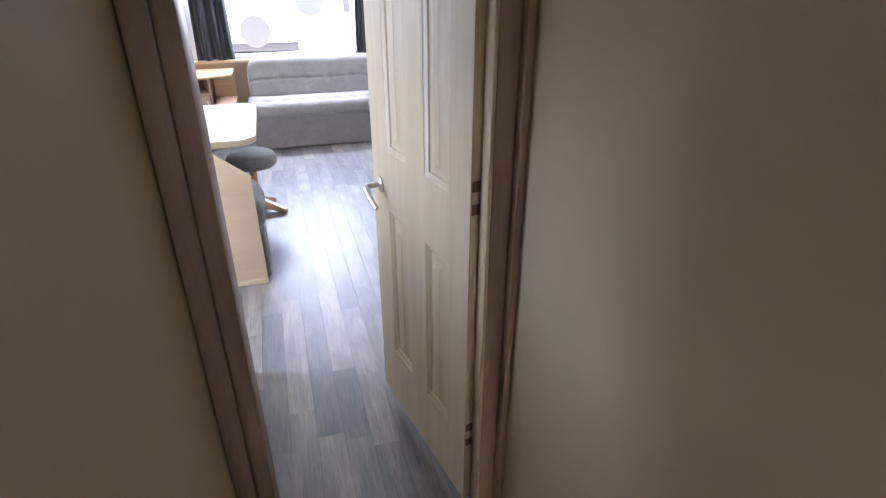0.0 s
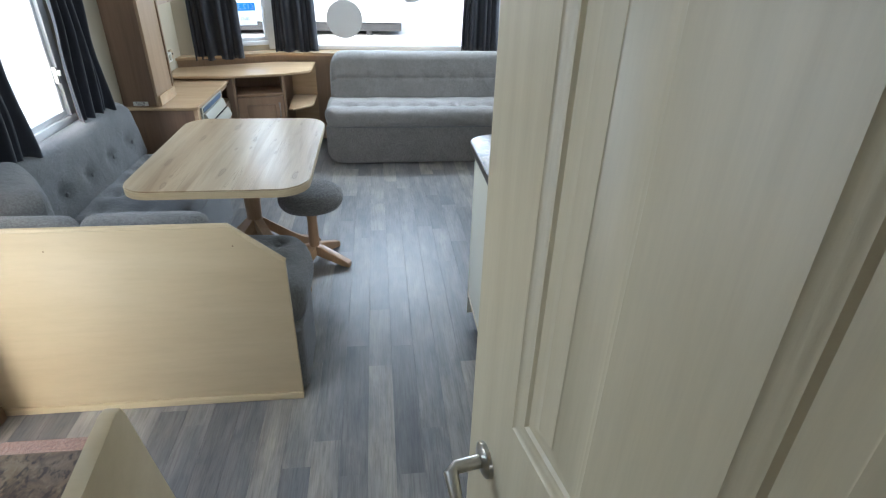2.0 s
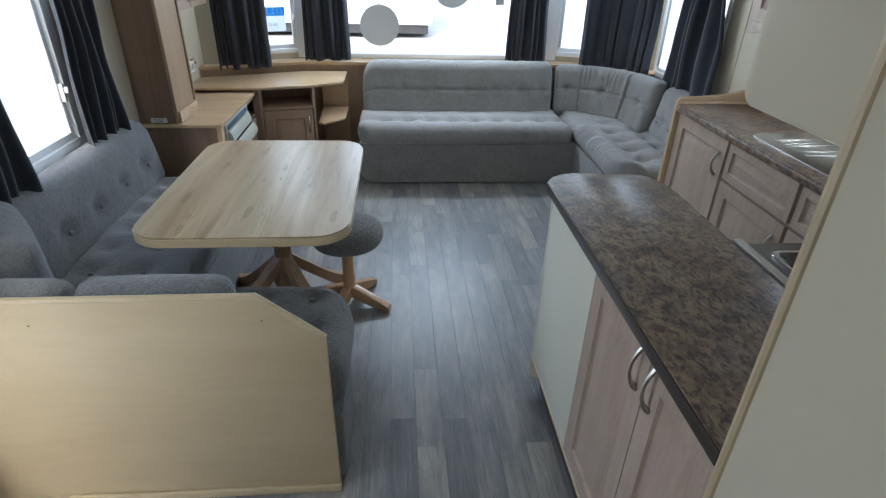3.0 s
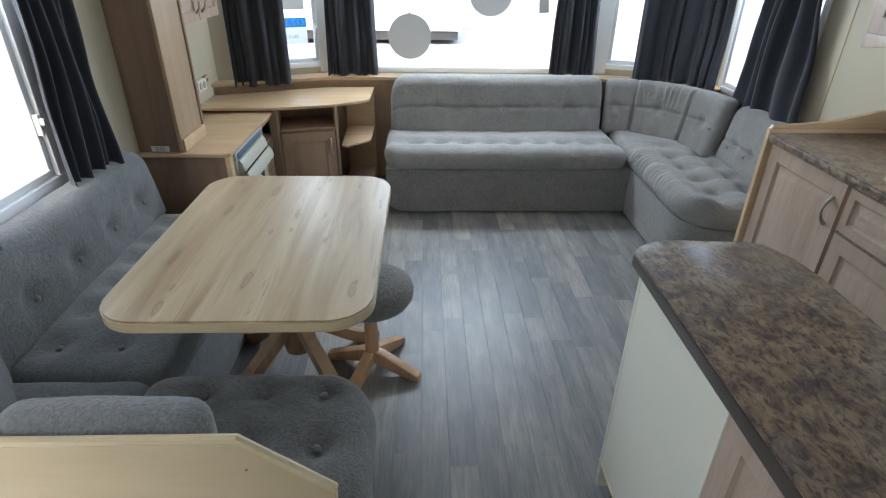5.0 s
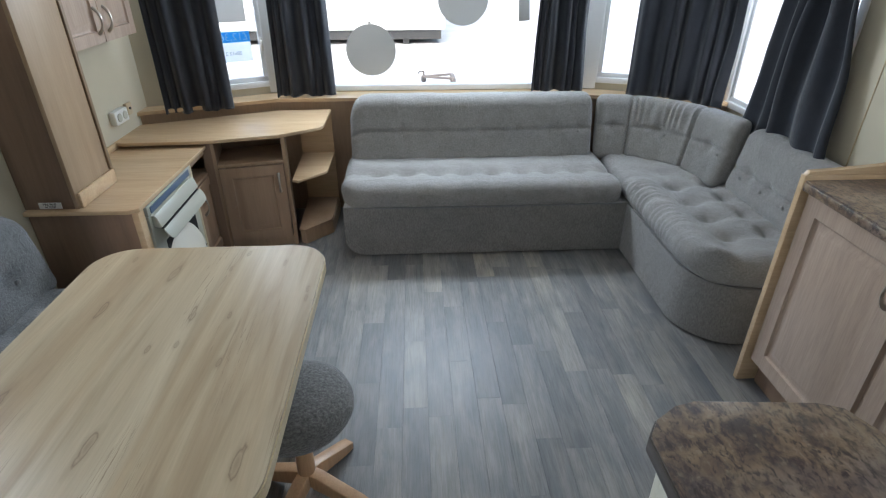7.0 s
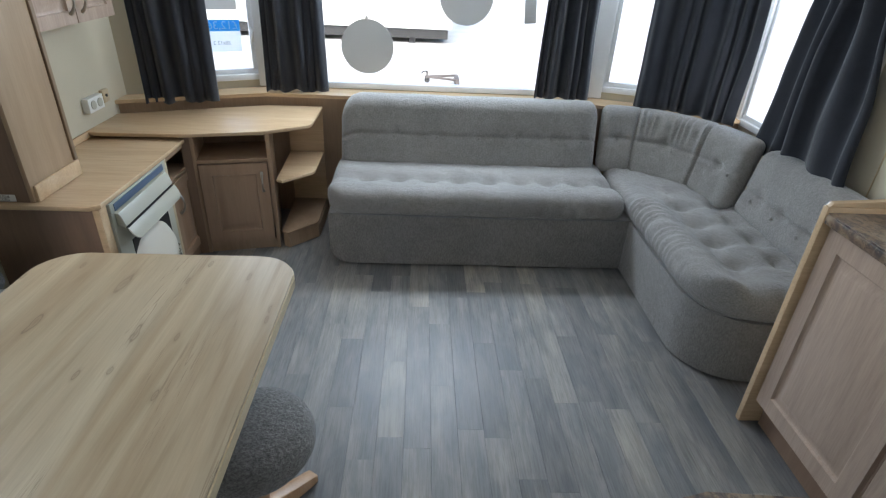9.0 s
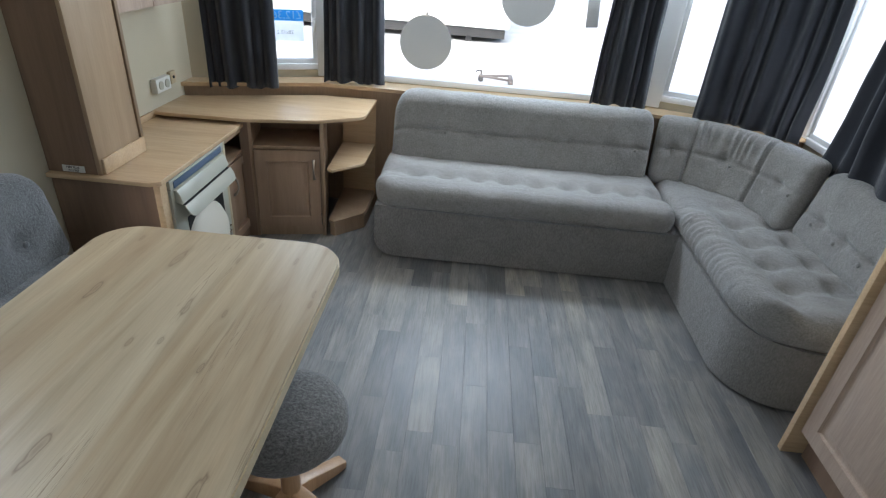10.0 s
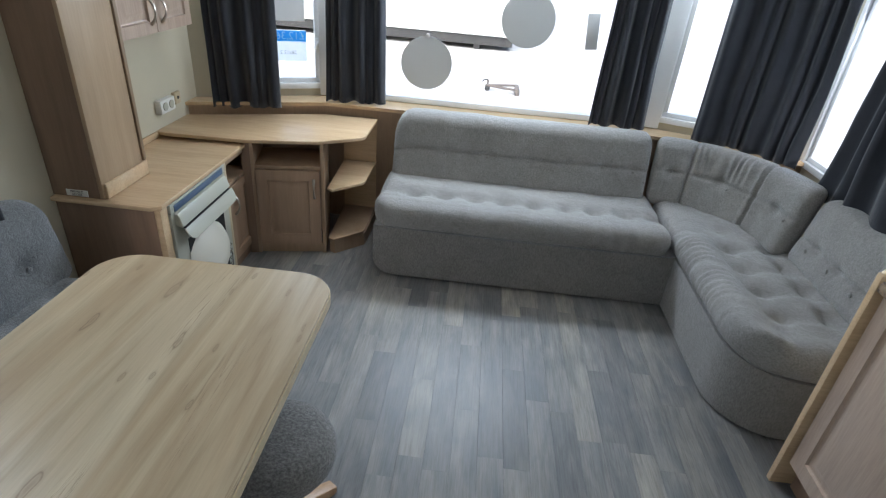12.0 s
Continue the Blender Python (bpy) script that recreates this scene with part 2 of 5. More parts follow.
def glass_pane():
    m = bpy.data.materials.new("window_glass")
    m.use_nodes = True
    nt = m.node_tree
    nt.nodes.clear()
    out = nt.nodes.new("ShaderNodeOutputMaterial")
    mx = nt.nodes.new("ShaderNodeMixShader")
    tr = nt.nodes.new("ShaderNodeBsdfTransparent")
    tr.inputs[0].default_value = (0.97, 0.98, 0.98, 1)
    gl = nt.nodes.new("ShaderNodeBsdfGlossy")
    gl.inputs["Roughness"].default_value = 0.02
    fz = nt.nodes.new("ShaderNodeLayerWeight")
    fz.inputs[0].default_value = 0.5
    pw = nt.nodes.new("ShaderNodeMath")
    pw.operation = "POWER"
    pw.inputs[1].default_value = 5.0
    nt.links.new(fz.outputs["Facing"], pw.inputs[0])
    sm = nt.nodes.new("ShaderNodeMath")
    sm.operation = "MULTIPLY_ADD"
    sm.inputs[1].default_value = 0.5
    sm.inputs[2].default_value = 0.03
    nt.links.new(pw.outputs[0], sm.inputs[0])
    nt.links.new(sm.outputs[0], mx.inputs[0])
    nt.links.new(tr.outputs[0], mx.inputs[1])
    nt.links.new(gl.outputs[0], mx.inputs[2])
    nt.links.new(mx.outputs[0], out.inputs[0])
    return m


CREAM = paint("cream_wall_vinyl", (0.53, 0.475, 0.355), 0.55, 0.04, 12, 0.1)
# Warmer, darker copy of CREAM; the corridor's dimness is put into the colour.
CORRIDOR_DIM = paint("cream_vinyl_dimmed", (0.44, 0.36, 0.235), 0.6, 0.08, 12, 0.15)
CREAM_DOOR = wood("cream_door_foil", (0.55, 0.475, 0.32), (0.60, 0.525, 0.365), (0.64, 0.565, 0.405), "z", 0.38, 1.4, relief=0.2, share=0.12)
CEILING = paint("white_ceiling_board", (0.78, 0.77, 0.73), 0.7)
TRIM = wood("brown_trim", (0.20, 0.13, 0.075), (0.25, 0.168, 0.10), (0.30, 0.205, 0.125), "z", 0.45)
JAMB = wood("beige_jamb", (0.42, 0.32, 0.19), (0.5, 0.39, 0.24), (0.56, 0.45, 0.29), "z", 0.45)
MAPLE_V = wood("maple_foil_upright", (0.318, 0.210, 0.131), (0.366, 0.247, 0.155), (0.413, 0.285, 0.184), "z", 0.42, 0.9)
# Dark copy of the maple foil: shade on room-facing faces is in the colour.
MAPLE_SHADED = wood("maple_foil_shaded", (0.191, 0.120, 0.078), (0.239, 0.152, 0.099), (0.276, 0.180, 0.118), "z", 0.42, 0.9, share=0.2)
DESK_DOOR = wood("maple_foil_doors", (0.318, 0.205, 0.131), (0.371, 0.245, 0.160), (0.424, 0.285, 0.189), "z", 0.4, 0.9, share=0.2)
# Light copy of the same foil, with the window light put into its colour.
FLUE_SIDE_LIT = wood("maple_foil_lit", (0.360, 0.250, 0.155), (0.408, 0.288, 0.181), (0.456, 0.330, 0.213), "z", 0.42, 0.9, share=0.2)
MAPLE_TOP = wood("maple_worktop", (0.530, 0.370, 0.213), (0.594, 0.420, 0.252), (0.647, 0.470, 0.291), "x", 0.25, 0.8)
PANEL = wood("pale_maple_panel", (0.53, 0.425, 0.265), (0.57, 0.465, 0.295), (0.61, 0.505, 0.335), "x", 0.42, 0.7, stretch=7.0, share=0.14)
PINK = wood("limed_pink_wood", (0.37, 0.27, 0.205), (0.44, 0.328, 0.252), (0.50, 0.385, 0.303), "z", 0.38, 1.2)
TABLE = table_oak()
EDGE = wood("table_edge_band", (0.54, 0.43, 0.26), (0.58, 0.47, 0.29), (0.62, 0.51, 0.33), "x", 0.4)
BEECH = wood("varnished_beech", (0.42, 0.24, 0.12), (0.50, 0.30, 0.16), (0.57, 0.36, 0.20), "z", 0.33, 1.4)
PEDESTAL = wood("varnished_pine", (0.29, 0.17, 0.09), (0.36, 0.225, 0.125), (0.43, 0.285, 0.17), "z", 0.35, 1.3)
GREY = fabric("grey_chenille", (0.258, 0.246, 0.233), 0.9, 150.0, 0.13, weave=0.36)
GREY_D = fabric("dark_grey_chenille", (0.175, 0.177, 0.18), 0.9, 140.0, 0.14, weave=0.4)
# Sofa bases: darker than GREY, with the weave stretched upwards.
GREY_BASE = fabric("base_grey_chenille", (0.215, 0.203, 0.192), 0.7, 130.0, 0.14, (1.6, 1.6, 0.6), weave=0.4)
STOOL = fabric("grey_ribbed_chenille", (0.185, 0.175, 0.165), 1.0, 110.0, 0.12, (1, 1, 1.8), 0.2, 0.7)
CURTAIN = fabric("charcoal_curtain_cloth", (0.017, 0.019, 0.027), 0.25, 420.0, 0.25, (1, 1, 1), 0.3, 0.25)
STONE = stone_laminate()
STONE_EDGE = paint("dark_worktop_edge", (0.055, 0.043, 0.035), 0.35, 0.3, 12)
WHITE = paint("white_board", (0.70, 0.68, 0.57), 0.45, 0.03)
UPVC = paint("white_window_plastic", (0.80, 0.81, 0.82), 0.3, 0.02, 10, 0.03)
PLASTIC = paint("white_plastic", (0.75, 0.74, 0.70), 0.35, 0.03, 10, 0.03)
NOTICE = thin_paper("thin_white_paper", (0.93, 0.94, 0.94))
NOTICE_GREY = thin_paper("grey_printed_paper", (0.45, 0.46, 0.46))
NOTICE_BLUE = thin_paper("blue_printed_paper", (0.22, 0.58, 0.88))
PAPER = paint("white_paper", (0.72, 0.72, 0.72), 0.8, 0.03)
FIRE_GREY = paint("pale_grey_enamel", (0.45, 0.44, 0.36), 0.35, 0.05)
FIRE_BLUE = paint("blue_grey_panel", (0.10, 0.14, 0.21), 0.4, 0.1)
FIRE_CREAM = paint("cream_heater_radiant", (0.62, 0.57, 0.47), 0.5, 0.05)
SWITCH = paint("ivory_switch_plastic", (0.62, 0.56, 0.42), 0.3, 0.03, 10, 0.03)
CARD = paint("pale_grey_card", (0.56, 0.57, 0.57), 0.7, 0.03)
DARK = paint("black_interior", (0.012, 0.011, 0.010), 0.6)
BRONZE = metal("bronze_hinge", (0.16, 0.11, 0.07), 0.45)
STEEL = metal("brushed_steel", (0.62, 0.61, 0.58), 0.28)
NICKEL = metal("satin_nickel", (0.47, 0.43, 0.37), 0.36)
CHROME = metal("chrome", (0.72, 0.72, 0.72), 0.12)
BLACK_GLASS = paint("black_glass", (0.01, 0.01, 0.011), 0.06, 0.1, 10, 0.0)
RED = paint("red_print", (0.45, 0.02, 0.025), 0.5, 0.05)
INK = paint("black_ink", (0.05, 0.05, 0.05), 0.6)
RUG = fabric("dusty_pink_pile", (0.33, 0.21, 0.18), 1.0, 120.0)
PLANK = floor_plank()
GROOVE = paint("plank_joint", (0.12, 0.12, 0.125), 0.6)
GLASS = glass_pane()
GRAVEL = paint("pale_gravel", (0.50, 0.49, 0.46), 0.9, 0.15, 6, 0.5)
OUT_WHITE = paint("white_cladding", (0.78, 0.79, 0.78), 0.5, 0.03)
SKIRT = paint("dark_chassis", (0.03, 0.03, 0.03), 0.7, 0.2)
RUST = paint("rusty_steel", (0.10, 0.085, 0.075), 0.7, 0.3)


# ---- building helpers ----
def thing(name, loc, label, category, group=""):
    ob = new(name)
    ob.location = loc
    ob.empty_display_size = 0.1
    return tagged(ob, label, category, group)


def mesh_of(name, bm, material, smooth=35.0):
    me = bpy.data.meshes.new(name)
    bmesh.ops.recalc_face_normals(bm, faces=bm.faces[:])
    bm.to_mesh(me)
    bm.free()
    me.materials.append(material)
    if smooth:
        me.polygons.foreach_set("use_smooth", [True] * len(me.polygons))
        me.set_sharp_from_angle(angle=radians(smooth))
    return me


def part(name, bm, material, parent, label="", smooth=35.0):
    ob = new(name, mesh_of(name, bm, material, smooth))
    ob.parent = parent
    if parent.type == "EMPTY":
        ob.matrix_parent_inverse = Matrix.Translation(-parent.location)
    return tagged(ob, label)


def solid(name, bm, material, label, category, group="", kind="", smooth=35.0):
    return tagged(new(name, mesh_of(name, bm, material, smooth)), label, category, group, kind)


def box(x0, x1, y0, y1, z0, z1, bev=0.0, bm=None, seg=2):
    own = bmesh.new()
    bmesh.ops.create_cube(own, size=1.0)
    for v in own.verts:
        v.co = Vector((x0 if v.co.x < 0 else x1, y0 if v.co.y < 0 else y1, z0 if v.co.z < 0 else z1))
    if bev:
        bmesh.ops.bevel(own, geom=own.edges[:], offset=bev, segments=seg, profile=0.5, affect="EDGES")
    return join(bm, own)


def join(bm, own):
    if bm is None:
        return own
    me = bpy.data.meshes.new("tmp")
    own.to_mesh(me)
    own.free()
    bm.from_mesh(me)
    bpy.data.meshes.remove(me)
    return bm


def moved(bm, m):
    bmesh.ops.transform(bm, matrix=m, verts=bm.verts[:])
    return bm


def prism(pts, z0, z1, bev=0.0, seg=2):
    """A plate with the outline pts (x, y) between two heights."""
    bm = bmesh.new()
    lo = [bm.verts.new((x, y, z0)) for x, y in pts]
    hi = [bm.verts.new((x, y, z1)) for x, y in pts]
    bm.faces.new(lo[::-1])
    bm.faces.new(hi)
    n = len(pts)
    for i in range(n):
        bm.faces.new((lo[i], lo[(i + 1) % n], hi[(i + 1) % n], hi[i]))
    if bev:
        edges = [e for e in bm.edges if abs(e.verts[0].co.z - e.verts[1].co.z) < 1e-6]
        bmesh.ops.bevel(bm, geom=edges, offset=bev, segments=seg, profile=0.5, affect="EDGES")
    return bm


X_UP = Matrix(((0, 0, 1, 0), (1, 0, 0, 0), (0, 1, 0, 0), (0, 0, 0, 1)))   # (a, b, n) -> (n, a, b): outline in y, z
Y_UP = Matrix(((1, 0, 0, 0), (0, 0, 1, 0), (0, 1, 0, 0), (0, 0, 0, 1)))   # (a, b, n) -> (a, n, b): outline in x, z


def round_rect(x0, x1, y0, y1, r, n=8):
    out = []
    rs = r if isinstance(r, tuple) else (r,) * 4
    for (cx, cy, a), q in zip(((x1, y1, 0), (x0, y1, 90), (x0, y0, 180), (x1, y0, 270)), rs):
        sx = -q if cx == x1 else q
        sy = -q if cy == y1 else q
        for i in range(n + 1):
            t = radians(a + 90 * i / n)
            out.append((cx + sx + q * math.cos(t), cy + sy + q * math.sin(t)))
    return out


def lathe(profile, n=24):
    bm = bmesh.new()
    rings = []
    for r, z in profile:
        rings.append([bm.verts.new((r * math.cos(2 * math.pi * i / n), r * math.sin(2 * math.pi * i / n), z)) for i in range(n)])
    for a, b in zip(rings, rings[1:]):
        for i in range(n):
            bm.faces.new((a[i], a[(i + 1) % n], b[(i + 1) % n], b[i]))
    bm.faces.new(rings[0][::-1])
    bm.faces.new(rings[-1])
    return bm


def tube(pts, radii, n=10):
    """A round bar through the points; radii is one number or one for each point."""
    bm = bmesh.new()
    pts = [Vector(p) for p in pts]
    rs = radii if isinstance(radii, (list, tuple)) else [radii] * len(pts)
    rings = []
    side = None
    for i, p in enumerate(pts):
        d = (pts[min(i + 1, len(pts) - 1)] - pts[max(i - 1, 0)]).normalized()
        if side is None:
            side = d.orthogonal().normalized()
        side = (side - d * side.dot(d)).normalized()
        up = d.cross(side)
        rings.append([bm.verts.new(p + rs[i] * (math.cos(2 * math.pi * k / n) * side + math.sin(2 * math.pi * k / n) * up)) for k in range(n)])
    for a, b in zip(rings, rings[1:]):
        for k in range(n):
            bm.faces.new((a[k], a[(k + 1) % n], b[(k + 1) % n], b[k]))
    bm.faces.new(rings[0][::-1])
    bm.faces.new(rings[-1])
    return bm


def cushion(size, r, cells, shape=None):
    """A stuffed block centred on the origin with round edges; shape bends each point."""
    h = Vector(size) / 2
    bm = bmesh.new()
    seen = {}

    def vert(p):
        key = tuple(round(c, 5) for c in p)
        if key not in seen:
            q = Vector((p[0] * h.x, p[1] * h.y, p[2] * h.z))
            core = Vector([max(-(h[i] - r), min(h[i] - r, q[i])) for i in range(3)])
            d = q - core
            if d.length > 1e-9:
                q = core + d.normalized() * r
            seen[key] = bm.verts.new(shape(q) if shape else q)
        return seen[key]

    def steps(n, half):
        k = 4
        rim = [-half + r * (1 - math.cos(radians(90 * i / k))) for i in range(k)]
        mid = [-(half - r) + 2 * (half - r) * i / n for i in range(n + 1)]
        allv = rim + mid + [-v for v in reversed(rim)]
        return [v / half for v in allv]

    ax = [steps(cells[i], h[i]) for i in range(3)]
    for a in range(3):
        u, w = [i for i in range(3) if i != a]
        for s in (-1, 1):
            for i in range(len(ax[u]) - 1):
                for j in range(len(ax[w]) - 1):
                    quad = []
                    for di, dj in ((0, 0), (1, 0), (1, 1), (0, 1)):
                        p = [0, 0, 0]
                        p[a], p[u], p[w] = s, ax[u][i + di], ax[w][j + dj]
                        quad.append(vert(p))
                    if len(set(quad)) == 4:
                        try:
                            bm.faces.new(quad)
                        except ValueError:
                            pass
    return bm


def to_disc(x, y, cx, cy, r):
    """Draws the corner of a square round the centre cx, cy in to a quarter circle of radius r."""
    u, v = (x - cx) / r, (y - cy) / r
    return (cx + r * u * math.sqrt(max(0.0, 1 - 0.5 * v * v)), cy + r * v * math.sqrt(max(0.0, 1 - 0.5 * u * u)))


def dimples(tufts, depth, width):
    def f(u, v):
        return -depth * sum(math.exp(-((u - a) ** 2 + (v - b) ** 2) / width ** 2) for a, b in tufts)
    return f


CABINET_PROFILE = ((0, 0), (0.004, 0.009), (0.010, 0.012), (0.014, 0.012), (0.042, 0.002), (0.046, 0.001))
DOOR_PROFILE = ((0, 0), (0.004, 0.003), (0.009, 0.0035), (0.012, 0.006), (0.017, 0.0065), (0.021, 0.010), (0.026, 0.0105), (0.056, 0.002), (0.058, 0.0005))


def field_door(w, h, t=0.018, stile=0.055, fields=None, profile=CABINET_PROFILE):
    """A door leaf in x (width), z (height), facing -y, with raised and moulded fields; origin at its lower left."""
    bm = bmesh.new()
    fields = fields or [(stile, w - stile, stile, h - stile)]
    xs = sorted({0, w, *[f[0] for f in fields], *[f[1] for f in fields]})
    zs = sorted({0, h, *[f[2] for f in fields], *[f[3] for f in fields]})
    for i in range(len(xs) - 1):
        for j in range(len(zs) - 1):
            cx, cz = (xs[i] + xs[i + 1]) / 2, (zs[j] + zs[j + 1]) / 2
            if not any(f[0] < cx < f[1] and f[2] < cz < f[3] for f in fields):
                bm.faces.new([bm.verts.new(p) for p in ((xs[i], 0, zs[j]), (xs[i + 1], 0, zs[j]), (xs[i + 1], 0, zs[j + 1]), (xs[i], 0, zs[j + 1]))])
    for x0, x1, z0, z1 in fields:
        loops = []
        for inset, y in profile:
            q = min(inset, (x1 - x0) * 0.42, (z1 - z0) * 0.42)
            loops.append([bm.verts.new(p) for p in ((x0 + q, y, z0 + q), (x1 - q, y, z0 + q), (x1 - q, y, z1 - q), (x0 + q, y, z1 - q))])
        for a, b in zip(loops, loops[1:]):
            for k in range(4):
                bm.faces.new((a[k], a[(k + 1) % 4], b[(k + 1) % 4], b[k]))
        bm.faces.new(loops[-1])
    back = [bm.verts.new(p) for p in ((0, t, 0), (w, t, 0), (w, t, h), (0, t, h))]
    bm.faces.new(back[::-1])
    rim = [bm.verts.new(p) for p in ((0, 0, 0), (w, 0, 0), (w, 0, h), (0, 0, h))]
    for k in range(4):
        bm.faces.new((rim[k], rim[(k + 1) % 4], back[(k + 1) % 4], back[k]))
    bmesh.ops.remove_doubles(bm, verts=bm.verts[:], dist=1e-5)
    return bm


def bow_handle(length=0.11, out=0.028, r=0.0055):
    """A bow handle along z, standing out towards -y, centred on the origin."""
    pts = [(0, -out * math.sin(math.pi * i / 12) ** 0.7, length * (i / 12 - 0.5)) for i in range(13)]
    rad = [r * (0.9 + 0.7 * abs(i / 6 - 1) ** 2) for i in range(13)]
    return tube(pts, rad, 8)


def facing(x, y, z, yaw):
    """Places a part that faces -y so that it faces the way yaw turns it (90: +x, -90: -x, 180: +y)."""
    return pose(x, y, z, 0, 0, yaw)


# ---- the shell ----
LEFT, RIGHT, CEIL = -1.12, 2.42, 2.12
SEAM_Y = 4.67


def wall(name, p0, p1, holes, label, z1=CEIL, thick=0.06, material=CREAM, z0=0.0):
    """A wall along p0 -> p1 with its thickness to the left of that way, and holes (s0, s1, z0, z1) through it."""
    a, b = Vector((*p0, 0)), Vector((*p1, 0))
    length = (b - a).length
    bm = bmesh.new()
    ss = sorted({0, length, *[h[0] for h in holes], *[h[1] for h in holes]})
    zs = sorted({z0, z1, *[h[2] for h in holes], *[h[3] for h in holes]})
    for i in range(len(ss) - 1):
        for j in range(len(zs) - 1):
            cs, cz = (ss[i] + ss[i + 1]) / 2, (zs[j] + zs[j + 1]) / 2
            if not any(h[0] < cs < h[1] and h[2] < cz < h[3] for h in holes):
                box(ss[i], ss[i + 1], 0, thick, zs[j], zs[j + 1], 0, bm)
    bmesh.ops.remove_doubles(bm, verts=bm.verts[:], dist=1e-5)
    twins = {}
    for f in bm.faces:
        twins.setdefault(tuple(round(c, 4) for c in f.calc_center_median()), []).append(f)
    bmesh.ops.delete(bm, geom=[f for fs in twins.values() if len(fs) > 1 for f in fs], context="FACES")
    turn = math.atan2(b.y - a.y, b.x - a.x)
    moved(bm, Matrix.Translation(a) @ Matrix.Rotation(turn, 4, "Z"))
    return solid(name, bm, material, label, "wall", kind="structure", smooth=0)


def window(name, p0, p1, hole, label, opens=True, wide=0.035):
    """A plastic frame with sash, pane and handle in a wall's hole, in the wall's own run."""
    a, b = Vector((*p0, 0)), Vector((*p1, 0))
    turn = math.atan2(b.y - a.y, b.x - a.x)
    m = Matrix.Translation(a) @ Matrix.Rotation(turn, 4, "Z")
    s0, s1, z0, z1 = hole
    root = tagged(new(name), label, "window", kind="structure")

    def ring(x0, x1, za, zb, w, y0, y1, bev):
        bm = bmesh.new()
        box(x0, x1, y0, y1, za, za + w, bev, bm)
        box(x0, x1, y0, y1, zb - w, zb, bev, bm)
        box(x0, x0 + w, y0, y1, za + w, zb - w, bev, bm)
        box(x1 - w, x1, y0, y1, za + w, zb - w, bev, bm)
        return moved(bm, m)

    part("window_frame", ring(s0, s1, z0, z1, wide, -0.012, 0.055, 0.003), UPVC, root)
    q = wide + 0.001
    if opens:
        part("sash", ring(s0 + q, s1 - q, z0 + q, z1 - q, 0.028, 0.004, 0.04, 0.003), UPVC, root)
        hb = box(s1 - q - 0.024, s1 - q - 0.008, -0.016, 0.004, z0 + 0.22, z0 + 0.30, 0.003)
        box(s1 - q - 0.022, s1 - q - 0.010, -0.034, -0.016, z0 + 0.26, z0 + 0.285, 0.003, hb)
        part("window_handle", moved(hb, m), PLASTIC, root)
        q += 0.026
    pane = part("pane", moved(box(s0 + q, s1 - q, 0.018, 0.023, z0 + q, z1 - q), m), GLASS, root)
    pane.visible_shadow = False
    return root


# front wall in three facets, with the ledge under its windows
F0, F1, F2, F3 = (LEFT, 5.80), (-0.40, 6.14), (1.64, 6.14), (RIGHT, 5.86)
W_LEFT = (0.24, 0.775, 0.815, 1.85)
W_MID = (0.16, 2.0, 0.775, 1.85)
W_RIGHT = (0.03, 0.60, 0.815, 1.85)
wall("wall_front_1", F0, F1, [W_LEFT], "cream front wall facet with a narrow window")
wall("wall_front_2", F1, F2, [W_MID], "cream front wall with a wide picture window")
wall("wall_front_3", F2, F3, [W_RIGHT], "cream front wall facet with a narrow window")
window("window_1", F0, F1, W_LEFT, "narrow white-framed opening window in the bay")
window("window_2", F1, F2, W_MID, "wide white-framed picture window over the sofa", False)
window("window_3", F2, F3, W_RIGHT, "narrow white-framed opening window in the bay")
W_SIDE_R = (0.10, 1.0, 0.745, 1.75)
# Unseen kitchen window, inferred and added as a light opening.
W_KITCHEN = (2.55, 3.45, 1.15, 1.85)
wall("wall_right", F3, (RIGHT, -1.6), [W_SIDE_R, W_KITCHEN], "cream vinyl side wall with windows")
window("window_4", F3, (RIGHT, -1.6), W_SIDE_R, "white-framed side window beside the corner sofa")
window("window_5", F3, (RIGHT, -1.6), W_KITCHEN, "unseen white-framed window over the sink, added for light")
W_SIDE_L = (4.72, 5.57, 0.735, 1.75)
W_DOOR_L = (3.10, 3.75, 0.02, 1.95)
wall("wall_left", (LEFT, -1.6), (LEFT, 5.80), [W_SIDE_L, W_DOOR_L], "cream vinyl side wall with a dinette window")
window("window_6", (LEFT, -1.6), (LEFT, 5.80), W_SIDE_L, "white-framed dinette window with an opening sash", True, 0.055)
window("door_1", (LEFT, -1.6), (LEFT, 5.80), W_DOOR_L, "white glazed outer door")
# Unseen window, added so that light reaches the corridor and door from behind.
W_BACK_UNSEEN = (1.70, 2.24, 1.30, 1.80)
window("unseen_window_7", (RIGHT, -1.6), (LEFT, -1.6), W_BACK_UNSEEN, "unseen white-framed window added at the corridor end for light")
wall("wall_back", (RIGHT, -1.6), (LEFT, -1.6), [W_BACK_UNSEEN], "cream end wall of the corridor")
for i, (px, turn) in enumerate(((-0.40, 12.0), (1.64, -10.0))):
    solid("window_post_%d" % (i + 1), moved(box(-0.055, 0.055, -0.022, 0.05, 0.778, 1.86, 0.006), pose(px, 6.125, 0, 0, 0, turn)), UPVC, "white plastic corner post between the bay windows", "window post", kind="structure")
solid("ceiling", prism([(LEFT - 0.06, -1.66), (RIGHT + 0.06, -1.66), (RIGHT + 0.06, 5.9), (1.64, 6.2), (-0.4, 6.2), (LEFT - 0.06, 5.84)], CEIL, CEIL + 0.05), CEILING, "white boarded ceiling", "ceiling", kind="structure")
